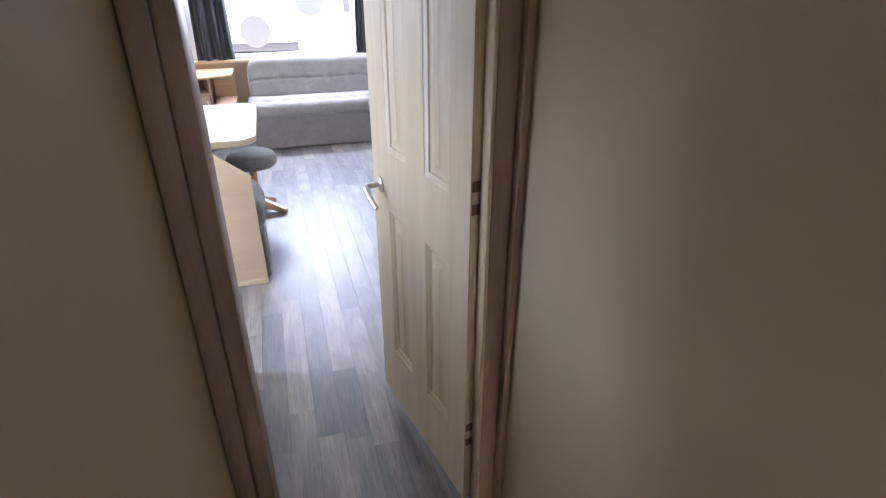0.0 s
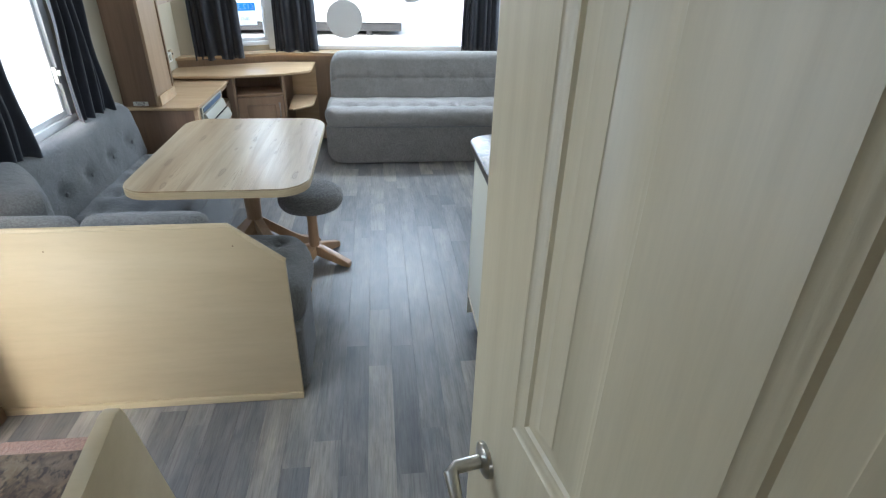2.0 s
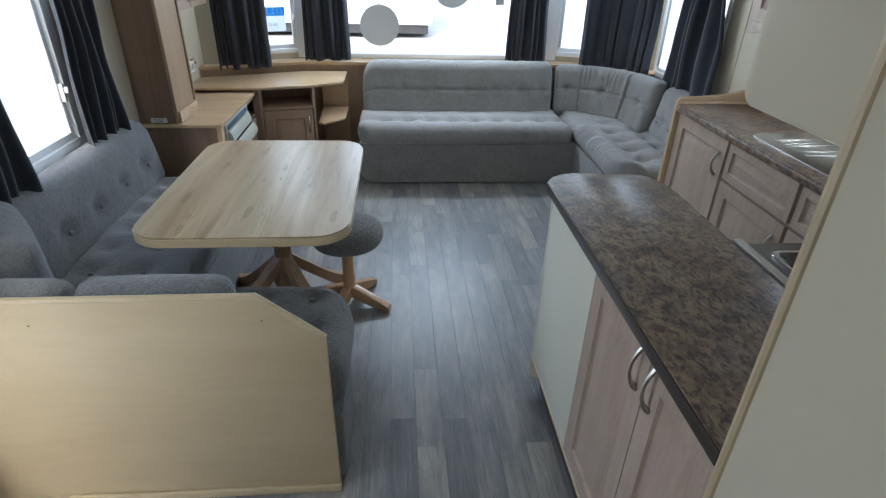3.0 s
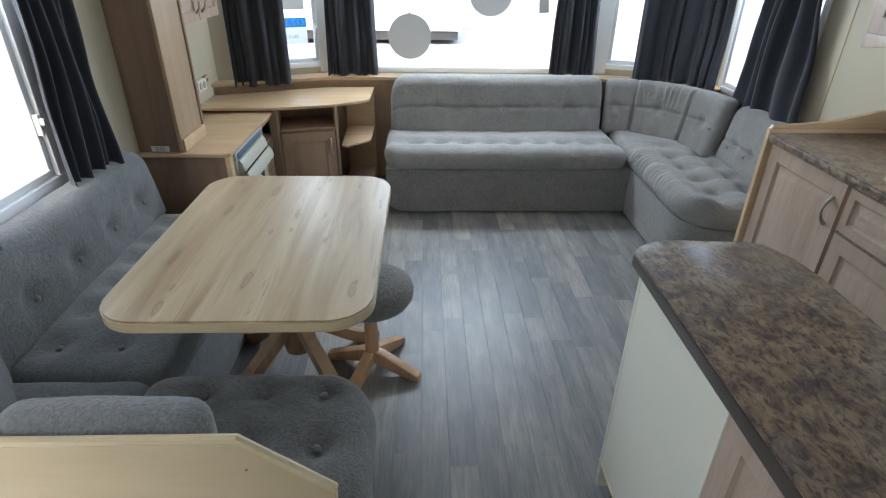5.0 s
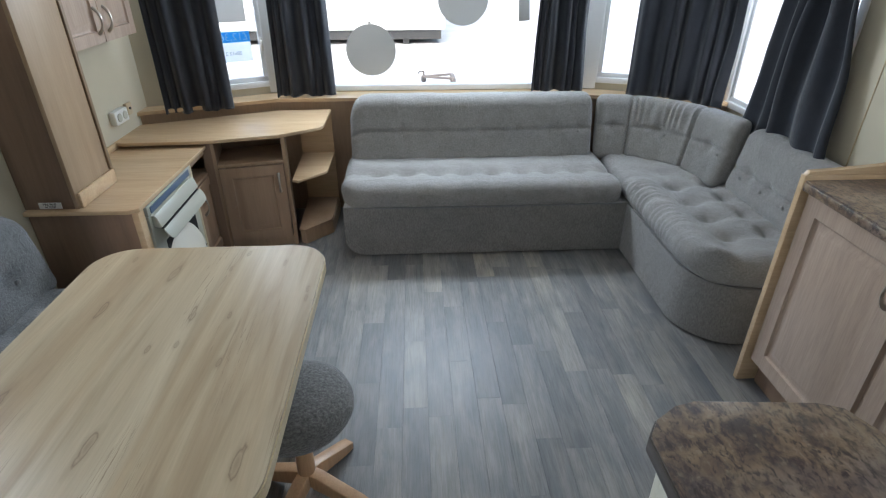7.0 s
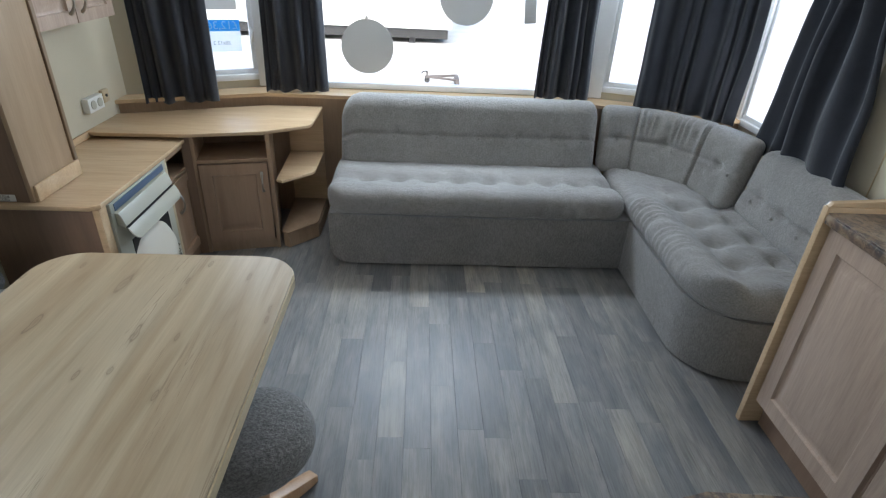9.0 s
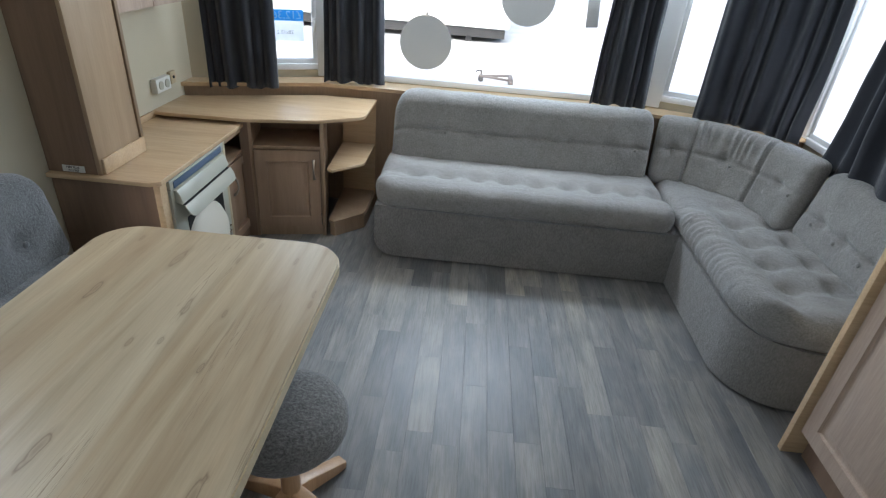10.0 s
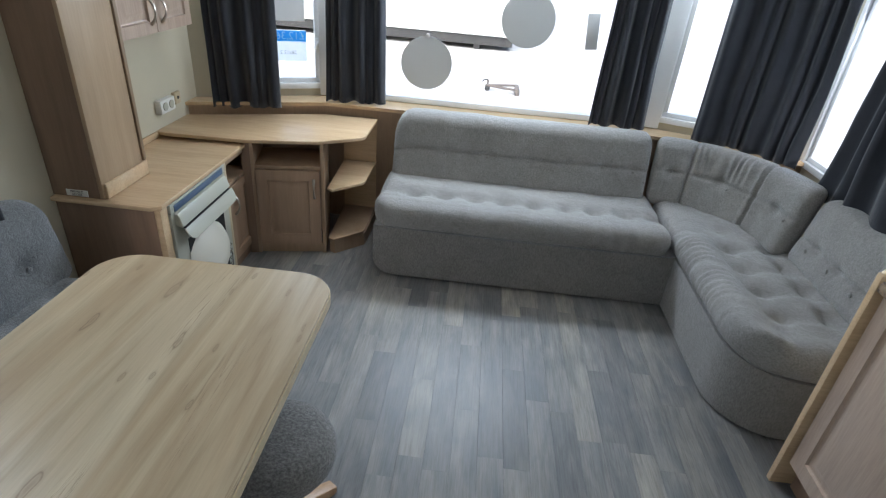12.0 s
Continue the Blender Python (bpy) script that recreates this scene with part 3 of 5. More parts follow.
solid("ledge", prism([(LEFT, 5.66), (-0.38, 5.95), (1.62, 5.95), (RIGHT, 5.70), (RIGHT, 5.84), (1.64, 6.132), (-0.4, 6.132), (LEFT, 5.79)], 0.752, 0.772, 0.003), MAPLE_TOP, "maple window ledge along the bay", "ledge", kind="structure")
solid("panelling", prism([(LEFT, 5.69), (-0.38, 5.98), (1.62, 5.98), (RIGHT, 5.73), (RIGHT, 5.85), (1.64, 6.132), (-0.4, 6.132), (LEFT, 5.79)], 0.0, 0.75), MAPLE_V, "maple panelling under the bay windows", "panelling", kind="structure")

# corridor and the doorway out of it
wall("wall_corridor_1", (0.843, -1.6), (0.843, 0.79), [], "cream corridor wall", thick=-0.05, material=CORRIDOR_DIM)
wall("wall_corridor_2", (0.105, -1.6), (0.105, 0.735), [], "cream corridor wall", thick=0.05, material=CORRIDOR_DIM)
DOOR_Y0, DOOR_Y1 = 0.735, 0.80
wall("wall_partition_1", (LEFT, DOOR_Y0), (0.155, DOOR_Y0), [], "cream partition beside the doorway", thick=0.065)
wall("wall_partition_2", (0.849, 0.791), (1.0, 0.791), [], "cream partition beside the doorway", thick=0.065)
wall("wall_partition_3", (0.155, DOOR_Y0), (0.842, DOOR_Y0), [], "cream panel over the doorway", z0=1.99, thick=0.065)
frame_root = tagged(new("door_frame"), "brown wooden door frame of the corridor", "door frame", kind="structure")
part("jamb", box(0.153, 0.192, 0.70, 0.803, 0, 1.985, 0.004), TRIM, frame_root)
part("jamb", box(0.775, 0.847, 0.79, 0.854, 0, 1.985, 0.004), TRIM, frame_root)
part("jamb_lip", box(0.764, 0.7745, 0.789, 0.842, 0, 1.985, 0.003), JAMB, frame_root)
part("architrave", box(0.107, 0.1525, 0.69, 0.733, 0, 2.03, 0.006), TRIM, frame_root)
part("architrave", box(0.821, 0.8425, 0.757, 0.789, 0, 2.03, 0.006), TRIM, frame_root)
part("head", box(0.193, 0.774, 0.738, 0.81, 1.95, 1.985, 0.004), TRIM, frame_root)
part("threshold", box(0.193, 0.774, 0.79, 0.875, 0.0, 0.022, 0.006), STEEL, frame_root, "worn metal threshold strip")

# wall with the light switch beside the opened door, and the shaped panel over the worktop
solid("wall_kitchen_1", box(0.855, 0.895, 0.856, 1.895, 0, CEIL), CREAM, "cream partition end beside the kitchen", "wall", kind="structure")
solid("trim", tube([(0.858, 1.896, 0), (0.858, 1.896, 1.0), (0.858, 1.896, CEIL)], 0.010, 10), JAMB, "beige corner bead on the partition", "trim", kind="structure")
hung = prism(round_rect(1.908, 2.13, 1.41, CEIL, (0.002, 0.002, 0.002, 0.025)), 0.866, 0.890, 0.003)
solid("wall_kitchen_2", moved(hung, X_UP), CREAM, "cream partition panel with a rounded corner over the worktop", "wall", kind="structure")

hung = prism(round_rect(0.802, 1.305, 1.298, CEIL, (0.002, 0.002, 0.002, 0.03)), 0.045, 0.070, 0.003)
solid("wall_partition_4", moved(hung, X_UP), CREAM, "cream hanging panel with a rounded corner over the low unit", "wall", kind="structure")
solid("trim_1", box(RIGHT - 0.003, RIGHT + 0.001, SEAM_Y - 0.003, SEAM_Y + 0.003, 0.0, CEIL, 0.001), JAMB, "cream joint strip on the side wall", "trim", kind="structure")

# ---- outside ----
solid("ground", prism([(-400, -400), (400, -400), (400, 400), (-400, 400)], -0.72, -0.62), GRAVEL, "pale wet gravel yard", "ground", kind="structure")


def parked_caravan(x0, x1, y0, y1, label):
    root = thing("caravan", ((x0 + x1) / 2, (y0 + y1) / 2, -0.62), label, "caravan")
    part("body", box(x0, x1, y0, y1, -0.28, 2.5, 0.08), OUT_WHITE, root)
    part("chassis", box(x0 + 0.1, x1 - 0.1, y0 + 0.1, y1 - 0.1, -0.50, -0.281), SKIRT, root)
    for wx in (x0 + 1.0, (x0 + x1) / 2, x1 - 1.0):
        part("leg", box(wx - 0.08, wx + 0.08, y0 + 0.15, y0 + 0.35, -0.62, -0.501), SKIRT, root)
    for i in range(3):
        cx = x0 + (x1 - x0) * (i + 0.5) / 3
        w = part("window", box(cx - 0.7, cx + 0.7, y0 - 0.02, y0 + 0.02, 0.8, 1.7, 0.01), UPVC, root)
        part("pane", box(cx - 0.63, cx + 0.63, y0 - 0.03, y0 - 0.02, 0.87, 1.63), SKIRT, w)
    return root


parked_caravan(-7.9, 1.3, 17.2, 20.4, "white static caravan parked across the yard")
parked_caravan(-17.0, -12.6, -2.5, 12.5, "white static caravan parked beside the yard")
hitch = thing("tow_hitch", (0.9, 12.85, -0.62), "rusty tow hitch with a jockey wheel on the yard", "tow hitch")
part("bar", tube([(1.2, 13.05, -0.52), (0.62, 12.85, -0.52)], 0.022), RUST, hitch)
part("bar", tube([(1.2, 12.65, -0.52), (0.62, 12.85, -0.52)], 0.022), RUST, hitch)
part("jockey_leg", tube([(0.66, 12.85, -0.57), (0.66, 12.85, -0.42)], 0.018), RUST, hitch)
part("jockey_wheel", moved(lathe([(0.015, -0.02), (0.05, -0.02), (0.05, 0.02), (0.015, 0.02)], 16), pose(0.66, 12.85, -0.57, 90, 0, 0)), SKIRT, hitch)
part("handle", tube([(0.56, 12.85, -0.47), (0.58, 12.85, -0.43), (0.66, 12.85, -0.42)], 0.012), SKIRT, hitch)
part("block", box(1.16, 1.24, 12.62, 13.08, -0.62, -0.50, 0.015), RUST, hitch)

# ---- corner sofa ----
sofa = thing("corner_sofa", (1.2, 5.2, 0), "grey chenille corner sofa with buttoned cushions", "sofa")


def place_cushion(name, size, r, cells, m, shape, label="", material=GREY):
    return part(name, moved(cushion(size, r, cells, shape), m), material, sofa, label, smooth=60)


# straight base and seat
SX0, SX1, SY0 = 0.10, 1.62, 5.28
base_pts = round_rect(SX0 - 0.035, SX1 + 0.1, 0.012, 0.318, (0.005, 0.005, 0.11, 0.005), 10)
part("base", moved(prism(base_pts, SY0 - 0.012, 5.97, 0.035, 5), Y_UP), GREY_BASE, sofa, smooth=60)
tuft_a = [(SX0 + 0.16 + i * 0.17, 5.50) for i in range(9)]
dent_a = dimples(tuft_a, 0.034, 0.05)


def straight_seat(p):
    q = p + Vector(((SX0 + 1.66) / 2 - 0.02, 5.565, 0.375))
    cx, cy = 0.19, 5.395
    if q.x < cx and q.y < cy:
        q.x, q.y = to_disc(q.x, q.y, cx, cy, 0.14)
    if p.z > 0:
        q.z += dent_a(q.x, q.y) + 0.012 * math.exp(-((q.y - 5.33) / 0.07) ** 2)
        q.z -= 0.012 * math.exp(-((q.y - 5.50) / 0.05) ** 2)
    if q.y < 5.34:
        q.z -= 0.012 * (1 if p.z < 0 else 0.3)
        q.y -= 0.004 * math.sin(q.x * 55 + 3 * math.sin(q.x * 9)) * max(0, math.sin((q.x - 0.8) * 3))
    q += Vector((0, 0, 0.006 * noise.noise(q * 7) + 0.0015 * noise.noise(q * 20)))
    return q


seat_a = place_cushion("seat", (1.62, 0.62, 0.135), 0.064, (120, 34, 3), Matrix(), straight_seat)
part("piping", tube([(SX0 + 0.03, SY0 - 0.008, 0.314), (SX0 + 0.8, SY0 - 0.014, 0.311), (SX1 + 0.05, SY0 - 0.012, 0.314)], 0.005, 6), GREY_D, sofa)


def back_shape(w, h, tufts, lean, seam, pull=0.02, rounds=(0.0, 0.0)):
    dent = dimples(tufts, pull, 0.04)

    def f(p):
        q = p.copy()
        big = rounds[0] if p.x < 0 else rounds[1]
        over = abs(p.x) - (w / 2 - big)
        if big and over > 0:
            top = h / 2 - big + math.sqrt(max(0.0, big * big - over * over))
            q.z = -h / 2 + (p.z + h / 2) * (top + h / 2) / h
        if p.y < 0:
            q.y -= dent(p.x, p.z)
            if seam is not None:
                q.y += 0.012 * math.exp(-((p.z - seam) / 0.013) ** 2)
            q.y -= 0.012 * (1 - (2 * p.x / w) ** 2) * 0.6
        q.y += 0.005 * noise.noise(p * 7) + 0.001 * noise.noise(p * 20)
        q.z += 0.004 * noise.noise(p * 5 + Vector((7, 0, 0))) if p.z > 0 else 0.0
        q.y += lean * (p.z + h / 2)
        return q
    return f


BW = 1.535
bx = (SX0 + SX1) / 2 - 0.015
back_a = place_cushion("backrest", (BW, 0.15, 0.41), 0.055, (110, 3, 40), Matrix.Translation((bx, 5.80, 0.602)), back_shape(BW, 0.40, [(-0.45, -0.0), (-0.2, 0.0), (0.05, 0.0), (0.28, -0.0), (0.49, -0.0), (0.67, -0.0)], 0.22, 0.0, 0.016, (0.13, 0.05)))
# corner
corner_pts = round_rect(1.70, 2.39, 4.345, 5.66, (0.01, 0.01, 0.27, 0.01), 12)
part("base", prism(corner_pts, 0.012, 0.31, 0.014), GREY_BASE, sofa)
tuft_b = [(1.94, 4.62 + i * 0.20) for i in range(5)] + [(2.14, 4.66 + i * 0.2) for i in range(5)]
dent_b = dimples(tuft_b, 0.036, 0.052)


def side_seat(p):
    q = p + Vector((2.045, 5.075, 0.375))
    cx, cy = 1.975, 4.615
    if q.x < cx and q.y < cy:
        q.x, q.y = to_disc(q.x, q.y, cx, cy, 0.29)
    if p.z > 0:
        ahead = max(0.0, min(1.0, (5.36 - q.y) / 0.12))
        q.z += dent_b(q.x, q.y) * (0.4 + 0.6 * ahead) + 0.026 * ahead * math.exp(-((q.x - 1.765) / 0.075) ** 2)
        q.z -= 0.014 * ahead * math.exp(-((q.x - 1.875) / 0.035) ** 2)
        if q.x > 1.86 and q.y > 4.52:
            q.z -= sum(0.008 * math.exp(-((q.y - 4.62 - 0.2 * i + 0.1 * (q.x - 1.94)) / 0.028) ** 2) for i in range(4))
            q.z -= 0.007 * math.exp(-((q.x - 2.14) / 0.028) ** 2) + 0.005 * math.exp(-((q.x - 1.94) / 0.026) ** 2)
        q.z += 0.016 * math.exp(-((q.y - 4.42) / 0.07) ** 2)
    near = max(0.3, 1 - abs(q.y - 5.12) / 0.60) * max(0.0, min(1.0, (5.36 - q.y) / 0.1))
    wave = math.sin((q.y + 0.30 * q.x) * 125 + 2.2 * math.sin(q.y * 17) + 1.3 * math.sin(q.y * 41))
    roll = math.exp(-((q.x - 1.74) / 0.09) ** 2) * max(0.0, min(1.0, (q.y - 4.50) / 0.2))
    q.z += 0.0045 * near * wave * roll * (1 if p.z > 0 else 0)
    if q.x < 1.78:
        q.x -= 0.006 * near * wave * max(0.0, min(1.0, (q.y - 4.50) / 0.2))
    if q.y > 5.3:
        q.x = max(q.x, 1.66)
    q += Vector((0, 0, 0.007 * noise.noise(q * 7) + 0.002 * noise.noise(q * 20)))
    return q


seat_b = place_cushion("seat", (0.72, 1.50, 0.135), 0.064, (40, 150, 3), Matrix(), side_seat)


CORNER = [Vector(p) for p in ((1.638, 5.803), (1.70, 5.805), (1.80, 5.79), (1.92, 5.735), (2.02, 5.655), (2.10, 5.555), (2.155, 5.44), (2.185, 5.32), (2.20, 5.22))]


def corner_shape(width, seams, tufts, pleats):
    """Bends a long cushion round the corner, with sewn seams, buttons and a pleated middle."""
    runs = [(b - a).length for a, b in zip(CORNER, CORNER[1:])]
    whole = sum(runs)
    dent = dimples(tufts, 0.026, 0.035)

    def f(p):
        s = (p.x / width + 0.5) * whole
        k = 0
        while k < len(runs) - 1 and s > runs[k]:
            s -= runs[k]
            k += 1
        o = CORNER[k].lerp(CORNER[k + 1], s / runs[k])
        a = CORNER[min(k + 2, len(CORNER) - 1)] - CORNER[max(k - 1, 0)]
        way = a.normalized()
        side = Vector((-way.y, way.x))
        d = p.y + 0.003 * noise.noise(p * 12)
        if p.y < 0:
            d -= dent(p.x, p.z)
            d += 0.010 * math.exp(-((p.z - 0.02) / 0.012) ** 2)
            d += sum(0.022 * math.exp(-((p.x - c) / 0.010) ** 2) for c in seams)
            if pleats[0] < p.x < pleats[1]:
                d += 0.009 * math.sin(p.x * 150 + 2 * math.sin(p.x * 31)) * max(0.0, p.z - 0.02) / 0.15
        d += 0.20 * (p.z + 0.19)
        z = p.z - (sum(0.008 * math.exp(-((p.x - c) / 0.012) ** 2) for c in seams) if p.z > 0.12 else 0.0)
        return Vector((o.x + side.x * d, o.y + side.y * d, z))
    return f


back_b = place_cushion("backrest", (0.85, 0.13, 0.385), 0.05, (120, 3, 30), Matrix.Translation((0, 0, 0.597)), corner_shape(0.85, (-0.236, 0.135), [(-0.335, 0.02), (-0.055, 0.02), (0.275, 0.01)], (-0.225, 0.125)))
SW = 0.92
side_tufts = [(-0.28 + 0.19 * i, -0.04 + 0.0 * i) for i in range(4)]
place_cushion("backrest", (SW, 0.13, 0.36), 0.058, (50, 3, 22), Matrix.Translation((2.26, 4.765, 0.59)) @ Matrix.Rotation(radians(-90), 4, "Z"), back_shape(SW, 0.36, side_tufts, 0.22, -0.035))
def sew_button(cushion_ob, at, axis):
    """A small covered button on the point of the cushion's face nearest to at, looking along axis (2: up, 1: to -y)."""
    flat = [k for k in range(3) if k != axis]
    best = min(cushion_ob.data.vertices, key=lambda v: sum((v.co[k] - at[k]) ** 2 for k in flat) - (0.02 * v.co.z if axis == 2 else -0.02 * v.co.y))
    dome = lathe([(0.002, -0.004), (0.010, -0.003), (0.010, 0.001), (0.005, 0.004), (0.001, 0.005)], 12)
    part("button", moved(dome, Matrix.Translation(best.co) @ pose(0, 0, 0, 0 if axis == 2 else 90, 0, 0)), GREY, sofa)


for tx, ty in tuft_a:
    sew_button(seat_a, (tx, ty, 0.43), 2)
for tx, ty in tuft_b:
    sew_button(seat_b, (tx, ty, 0.43), 2)
for dx in (-0.45, -0.2, 0.05, 0.28, 0.49, 0.67):
    sew_button(back_a, (bx + dx, 5.75, 0.602), 1)
for cx, cz in ((1.74, 0.617), (1.985, 0.617), (2.13, 0.607)):
    sew_button(back_b, (cx, 5.6, cz), 1)
for i in range(4):
    bpos = (2.18, 4.765 + 0.28 - 0.19 * i, 0.548)
    part("button", moved(lathe([(0.002, -0.006), (0.011, -0.004), (0.011, 0.002), (0.004, 0.006)], 12), pose(*bpos, 0, -90, 0)), GREY, sofa)

# ---- fire unit and corner desk ----
unit = thing("fireplace_unit", (-0.9, 5.0, 0), "maple fireplace cabinet with a gas fire and cubby", "cabinet")
part("top", prism([(LEFT + 0.002, 4.53), (-0.70, 4.53), (-0.665, 4.555), (-0.655, 5.42), (-0.66, 5.50), (LEFT + 0.002, 5.60)], 0.648, 0.668, 0.004), MAPLE_TOP, unit)
# The end facing the room takes the foil with shade in its colour.
part("end_panel", box(LEFT + 0.004, -0.70, 4.55, 4.57, 0, 0.646, 0.002), MAPLE_SHADED, unit)
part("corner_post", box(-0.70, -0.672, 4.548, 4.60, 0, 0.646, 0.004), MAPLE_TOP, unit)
# Carcass in the maple colour that has shade painted in.
part("carcass", box(LEFT + 0.004, -0.86, 4.572, 5.42, 0.0, 0.645), MAPLE_SHADED, unit)
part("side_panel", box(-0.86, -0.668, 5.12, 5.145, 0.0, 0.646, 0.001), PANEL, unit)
part("back_panel", box(-0.858, -0.85, 5.146, 5.42, 0.0, 0.646), MAPLE_SHADED, unit)
part("shelf", box(-0.85, -0.675, 5.146, 5.42, 0.50, 0.515, 0.002), MAPLE_V, unit)
part("rail", box(-0.69, -0.672, 5.146, 5.42, 0.62, 0.646, 0.001), MAPLE_V, unit)
part("plinth", box(-0.70, -0.685, 5.146, 5.42, 0.0, 0.05), MAPLE_SHADED, unit)
small = part("door", moved(field_door(0.26, 0.43, 0.018, 0.045), facing(-0.672, 5.152, 0.062, 90)), DESK_DOOR, unit)
part("handle", moved(bow_handle(), facing(-0.672, 5.20, 0.38, 90)), NICKEL, small, "brushed bow handle")

fire = thing("gas_fire", (-0.75, 4.86, 0), "pale grey gas fire with a cream radiant bowl and wire guard", "gas fire")
part("surround", box(-0.70, -0.664, 4.605, 5.118, 0.005, 0.60, 0.006), FIRE_GREY, fire)
part("panel_frame", box(-0.69, -0.662, 4.605, 5.118, 0.602, 0.645, 0.003), FIRE_GREY, fire)
part("panel", box(-0.664, -0.658, 4.63, 5.085, 0.606, 0.636, 0.002), FIRE_BLUE, fire, "blue grey control panel")
hood = moved(prism([(-0.664, 0.598), (-0.664, 0.545), (-0.636, 0.535), (-0.628, 0.542), (-0.640, 0.585), (-0.65, 0.598)], 4.625, 5.085, 0.003), Y_UP)
part("hood", hood, FIRE_GREY, fire)
flap = moved(prism(round_rect(0.0, 0.46, -0.062, 0.0, (0.004, 0.004, 0.035, 0.035)), -0.003, 0.003, 0.002), pose(-0.624, 4.625, 0.532, 0, 0, 90) @ pose(0, 0, 0, 62, 0, 0))
part("flap", flap, FIRE_GREY, fire)
# Thin black plates drawn for the darkness of the slot and opening.
part("slot", box(-0.638, -0.626, 4.635, 5.075, 0.5305, 0.5345), DARK, fire)
part("opening", box(-0.6635, -0.661, 4.70, 5.05, 0.03, 0.44), DARK, fire)
bowl = lathe([(0.005, 0.06), (0.06, 0.055), (0.11, 0.035), (0.14, 0.0), (0.135, -0.004)], 28)
part("radiant_bowl", moved(bowl, pose(-0.648, 4.85, 0.30, 0, 78, 0) @ Matrix.Diagonal((1.05, 1.25, 0.8, 1))), FIRE_CREAM, fire)
for i in range(7):
    yy = 4.74 + i * 0.045
    part("guard_wire", tube([(-0.655, yy, 0.06), (-0.625, yy, 0.07), (-0.622, yy, 0.2), (-0.652, yy, 0.235)], 0.0022, 6), CHROME, fire)
for z in (0.08, 0.115, 0.15, 0.185, 0.215, 0.245):
    part("guard_wire", tube([(-0.65, 4.72, z), (-0.624, 4.735, z), (-0.624, 5.02, z), (-0.65, 5.035, z)], 0.0022, 6), CHROME, fire)

flue = thing("flue_casing", (-1.0, 4.7, 0.668), "boxed maple flue casing with a skirting block", "flue casing")
# One foil in two colours: shaded front, lit side.
part("front", box(LEFT + 0.002, -0.918, 4.552, 4.57, 0.67, CEIL - 0.002, 0.002), MAPLE_SHADED, flue)
part("side", box(-0.918, -0.90, 4.552, 4.84, 0.67, CEIL - 0.002, 0.002), FLUE_SIDE_LIT, flue)
part("skirting_block", box(-0.899, -0.886, 4.56, 4.855, 0.67, 0.735, 0.004), MAPLE_TOP, flue)
part("return", box(LEFT + 0.002, -0.919, 4.82, 4.838, 0.67, CEIL - 0.002, 0.001), MAPLE_V, flue)
arch = moved(prism([(4.842, 0.735), (4.862, 0.735), (4.862, 2.1), (4.842, 2.1)], -0.905, -0.892, 0.002), X_UP)
part("edge_strip", arch, TRIM, flue, "brown edge strip")
tag = solid("sign", box(-1.055, -0.965, 4.5475, 4.551, 0.675, 0.702, 0.001), PLASTIC, "small white notice on the flue casing", "sign")


def lettering(name, text, size, m, material, parent, align="CENTER"):
    cu = bpy.data.curves.new(name, "FONT")
    cu.body = text
    cu.size = size
    cu.align_x = align
    cu.align_y = "CENTER"
    cu.extrude = 0.0004
    tmp = bpy.data.objects.new(name, cu)
    me = bpy.data.meshes.new_from_object(tmp)
    bpy.data.objects.remove(tmp)
    me.transform(m)
    me.materials.clear()
    me.materials.append(material)
    ob = new(name, me)
    ob.parent = parent
    if parent.type == "EMPTY":
        ob.matrix_parent_inverse = Matrix.Translation(-parent.location)
    return ob


lettering("lettering", "FIRE FLUE", 0.0125, pose(-1.01, 4.547, 0.6945, 90, 0, 0), INK, tag)
lettering("lettering", "ACCESS", 0.0125, pose(-1.01, 4.547, 0.6825, 90, 0, 0), INK, tag)

desk = thing("corner_desk", (-0.5, 5.6, 0), "maple corner desk unit with a cupboard and open shelves", "desk")
part("top", prism([(-1.06, 5.315), (-0.63, 5.335), (-0.27, 5.425), (-0.065, 5.56), (-0.05, 5.60), (-0.05, 5.955), (-0.38, 5.94), (LEFT + 0.004, 5.655), (LEFT + 0.004, 5.33)], 0.682, 0.702, 0.004), MAPLE_TOP, desk)
part("upstand", moved(box(0, 0.62, 0, 0.012, 0.668, 0.70, 0.002), pose(LEFT + 0.016, 4.86, 0, 0, 0, 90)), MAPLE_TOP, desk)
DA = math.degrees(math.atan2(5.44 - 5.36, -0.25 + 0.62))
dm = pose(-0.635, 5.365, 0, 0, 0, DA)
part("side_panel", moved(box(0, 0.018, 0, 0.30, 0.0, 0.68, 0.001), dm), MAPLE_V, desk)
part("side_panel", moved(box(0.372, 0.392, 0, 0.42, 0.0, 0.68, 0.001), dm), MAPLE_V, desk)
# Cupboard back darkened by the painted-shade maple colour.
part("back_panel", moved(box(0.019, 0.371, 0.30, 0.31, 0.0, 0.68), dm), MAPLE_SHADED, desk)
part("shelf", moved(box(0.019, 0.371, 0.002, 0.299, 0.53, 0.548, 0.001), dm), MAPLE_V, desk)
part("plinth", moved(box(0.019, 0.371, 0.012, 0.03, 0.0, 0.06), dm), MAPLE_V, desk)
part("filler", moved(box(-0.045, 0.0, 0.0, 0.02, 0.0, 0.68), dm), MAPLE_SHADED, desk)
big_door = part("door", moved(field_door(0.345, 0.458, 0.018, 0.06), dm @ pose(0.022, -0.012, 0.068)), DESK_DOOR, desk)
part("handle", moved(bow_handle(), dm @ pose(0.335, -0.012, 0.42)), NICKEL, big_door, "brushed bow handle")
shelf_pts = [(-0.24, 5.46), (-0.205, 5.44), (-0.06, 5.585), (-0.054, 5.62), (-0.054, 5.94), (-0.26, 5.94)]
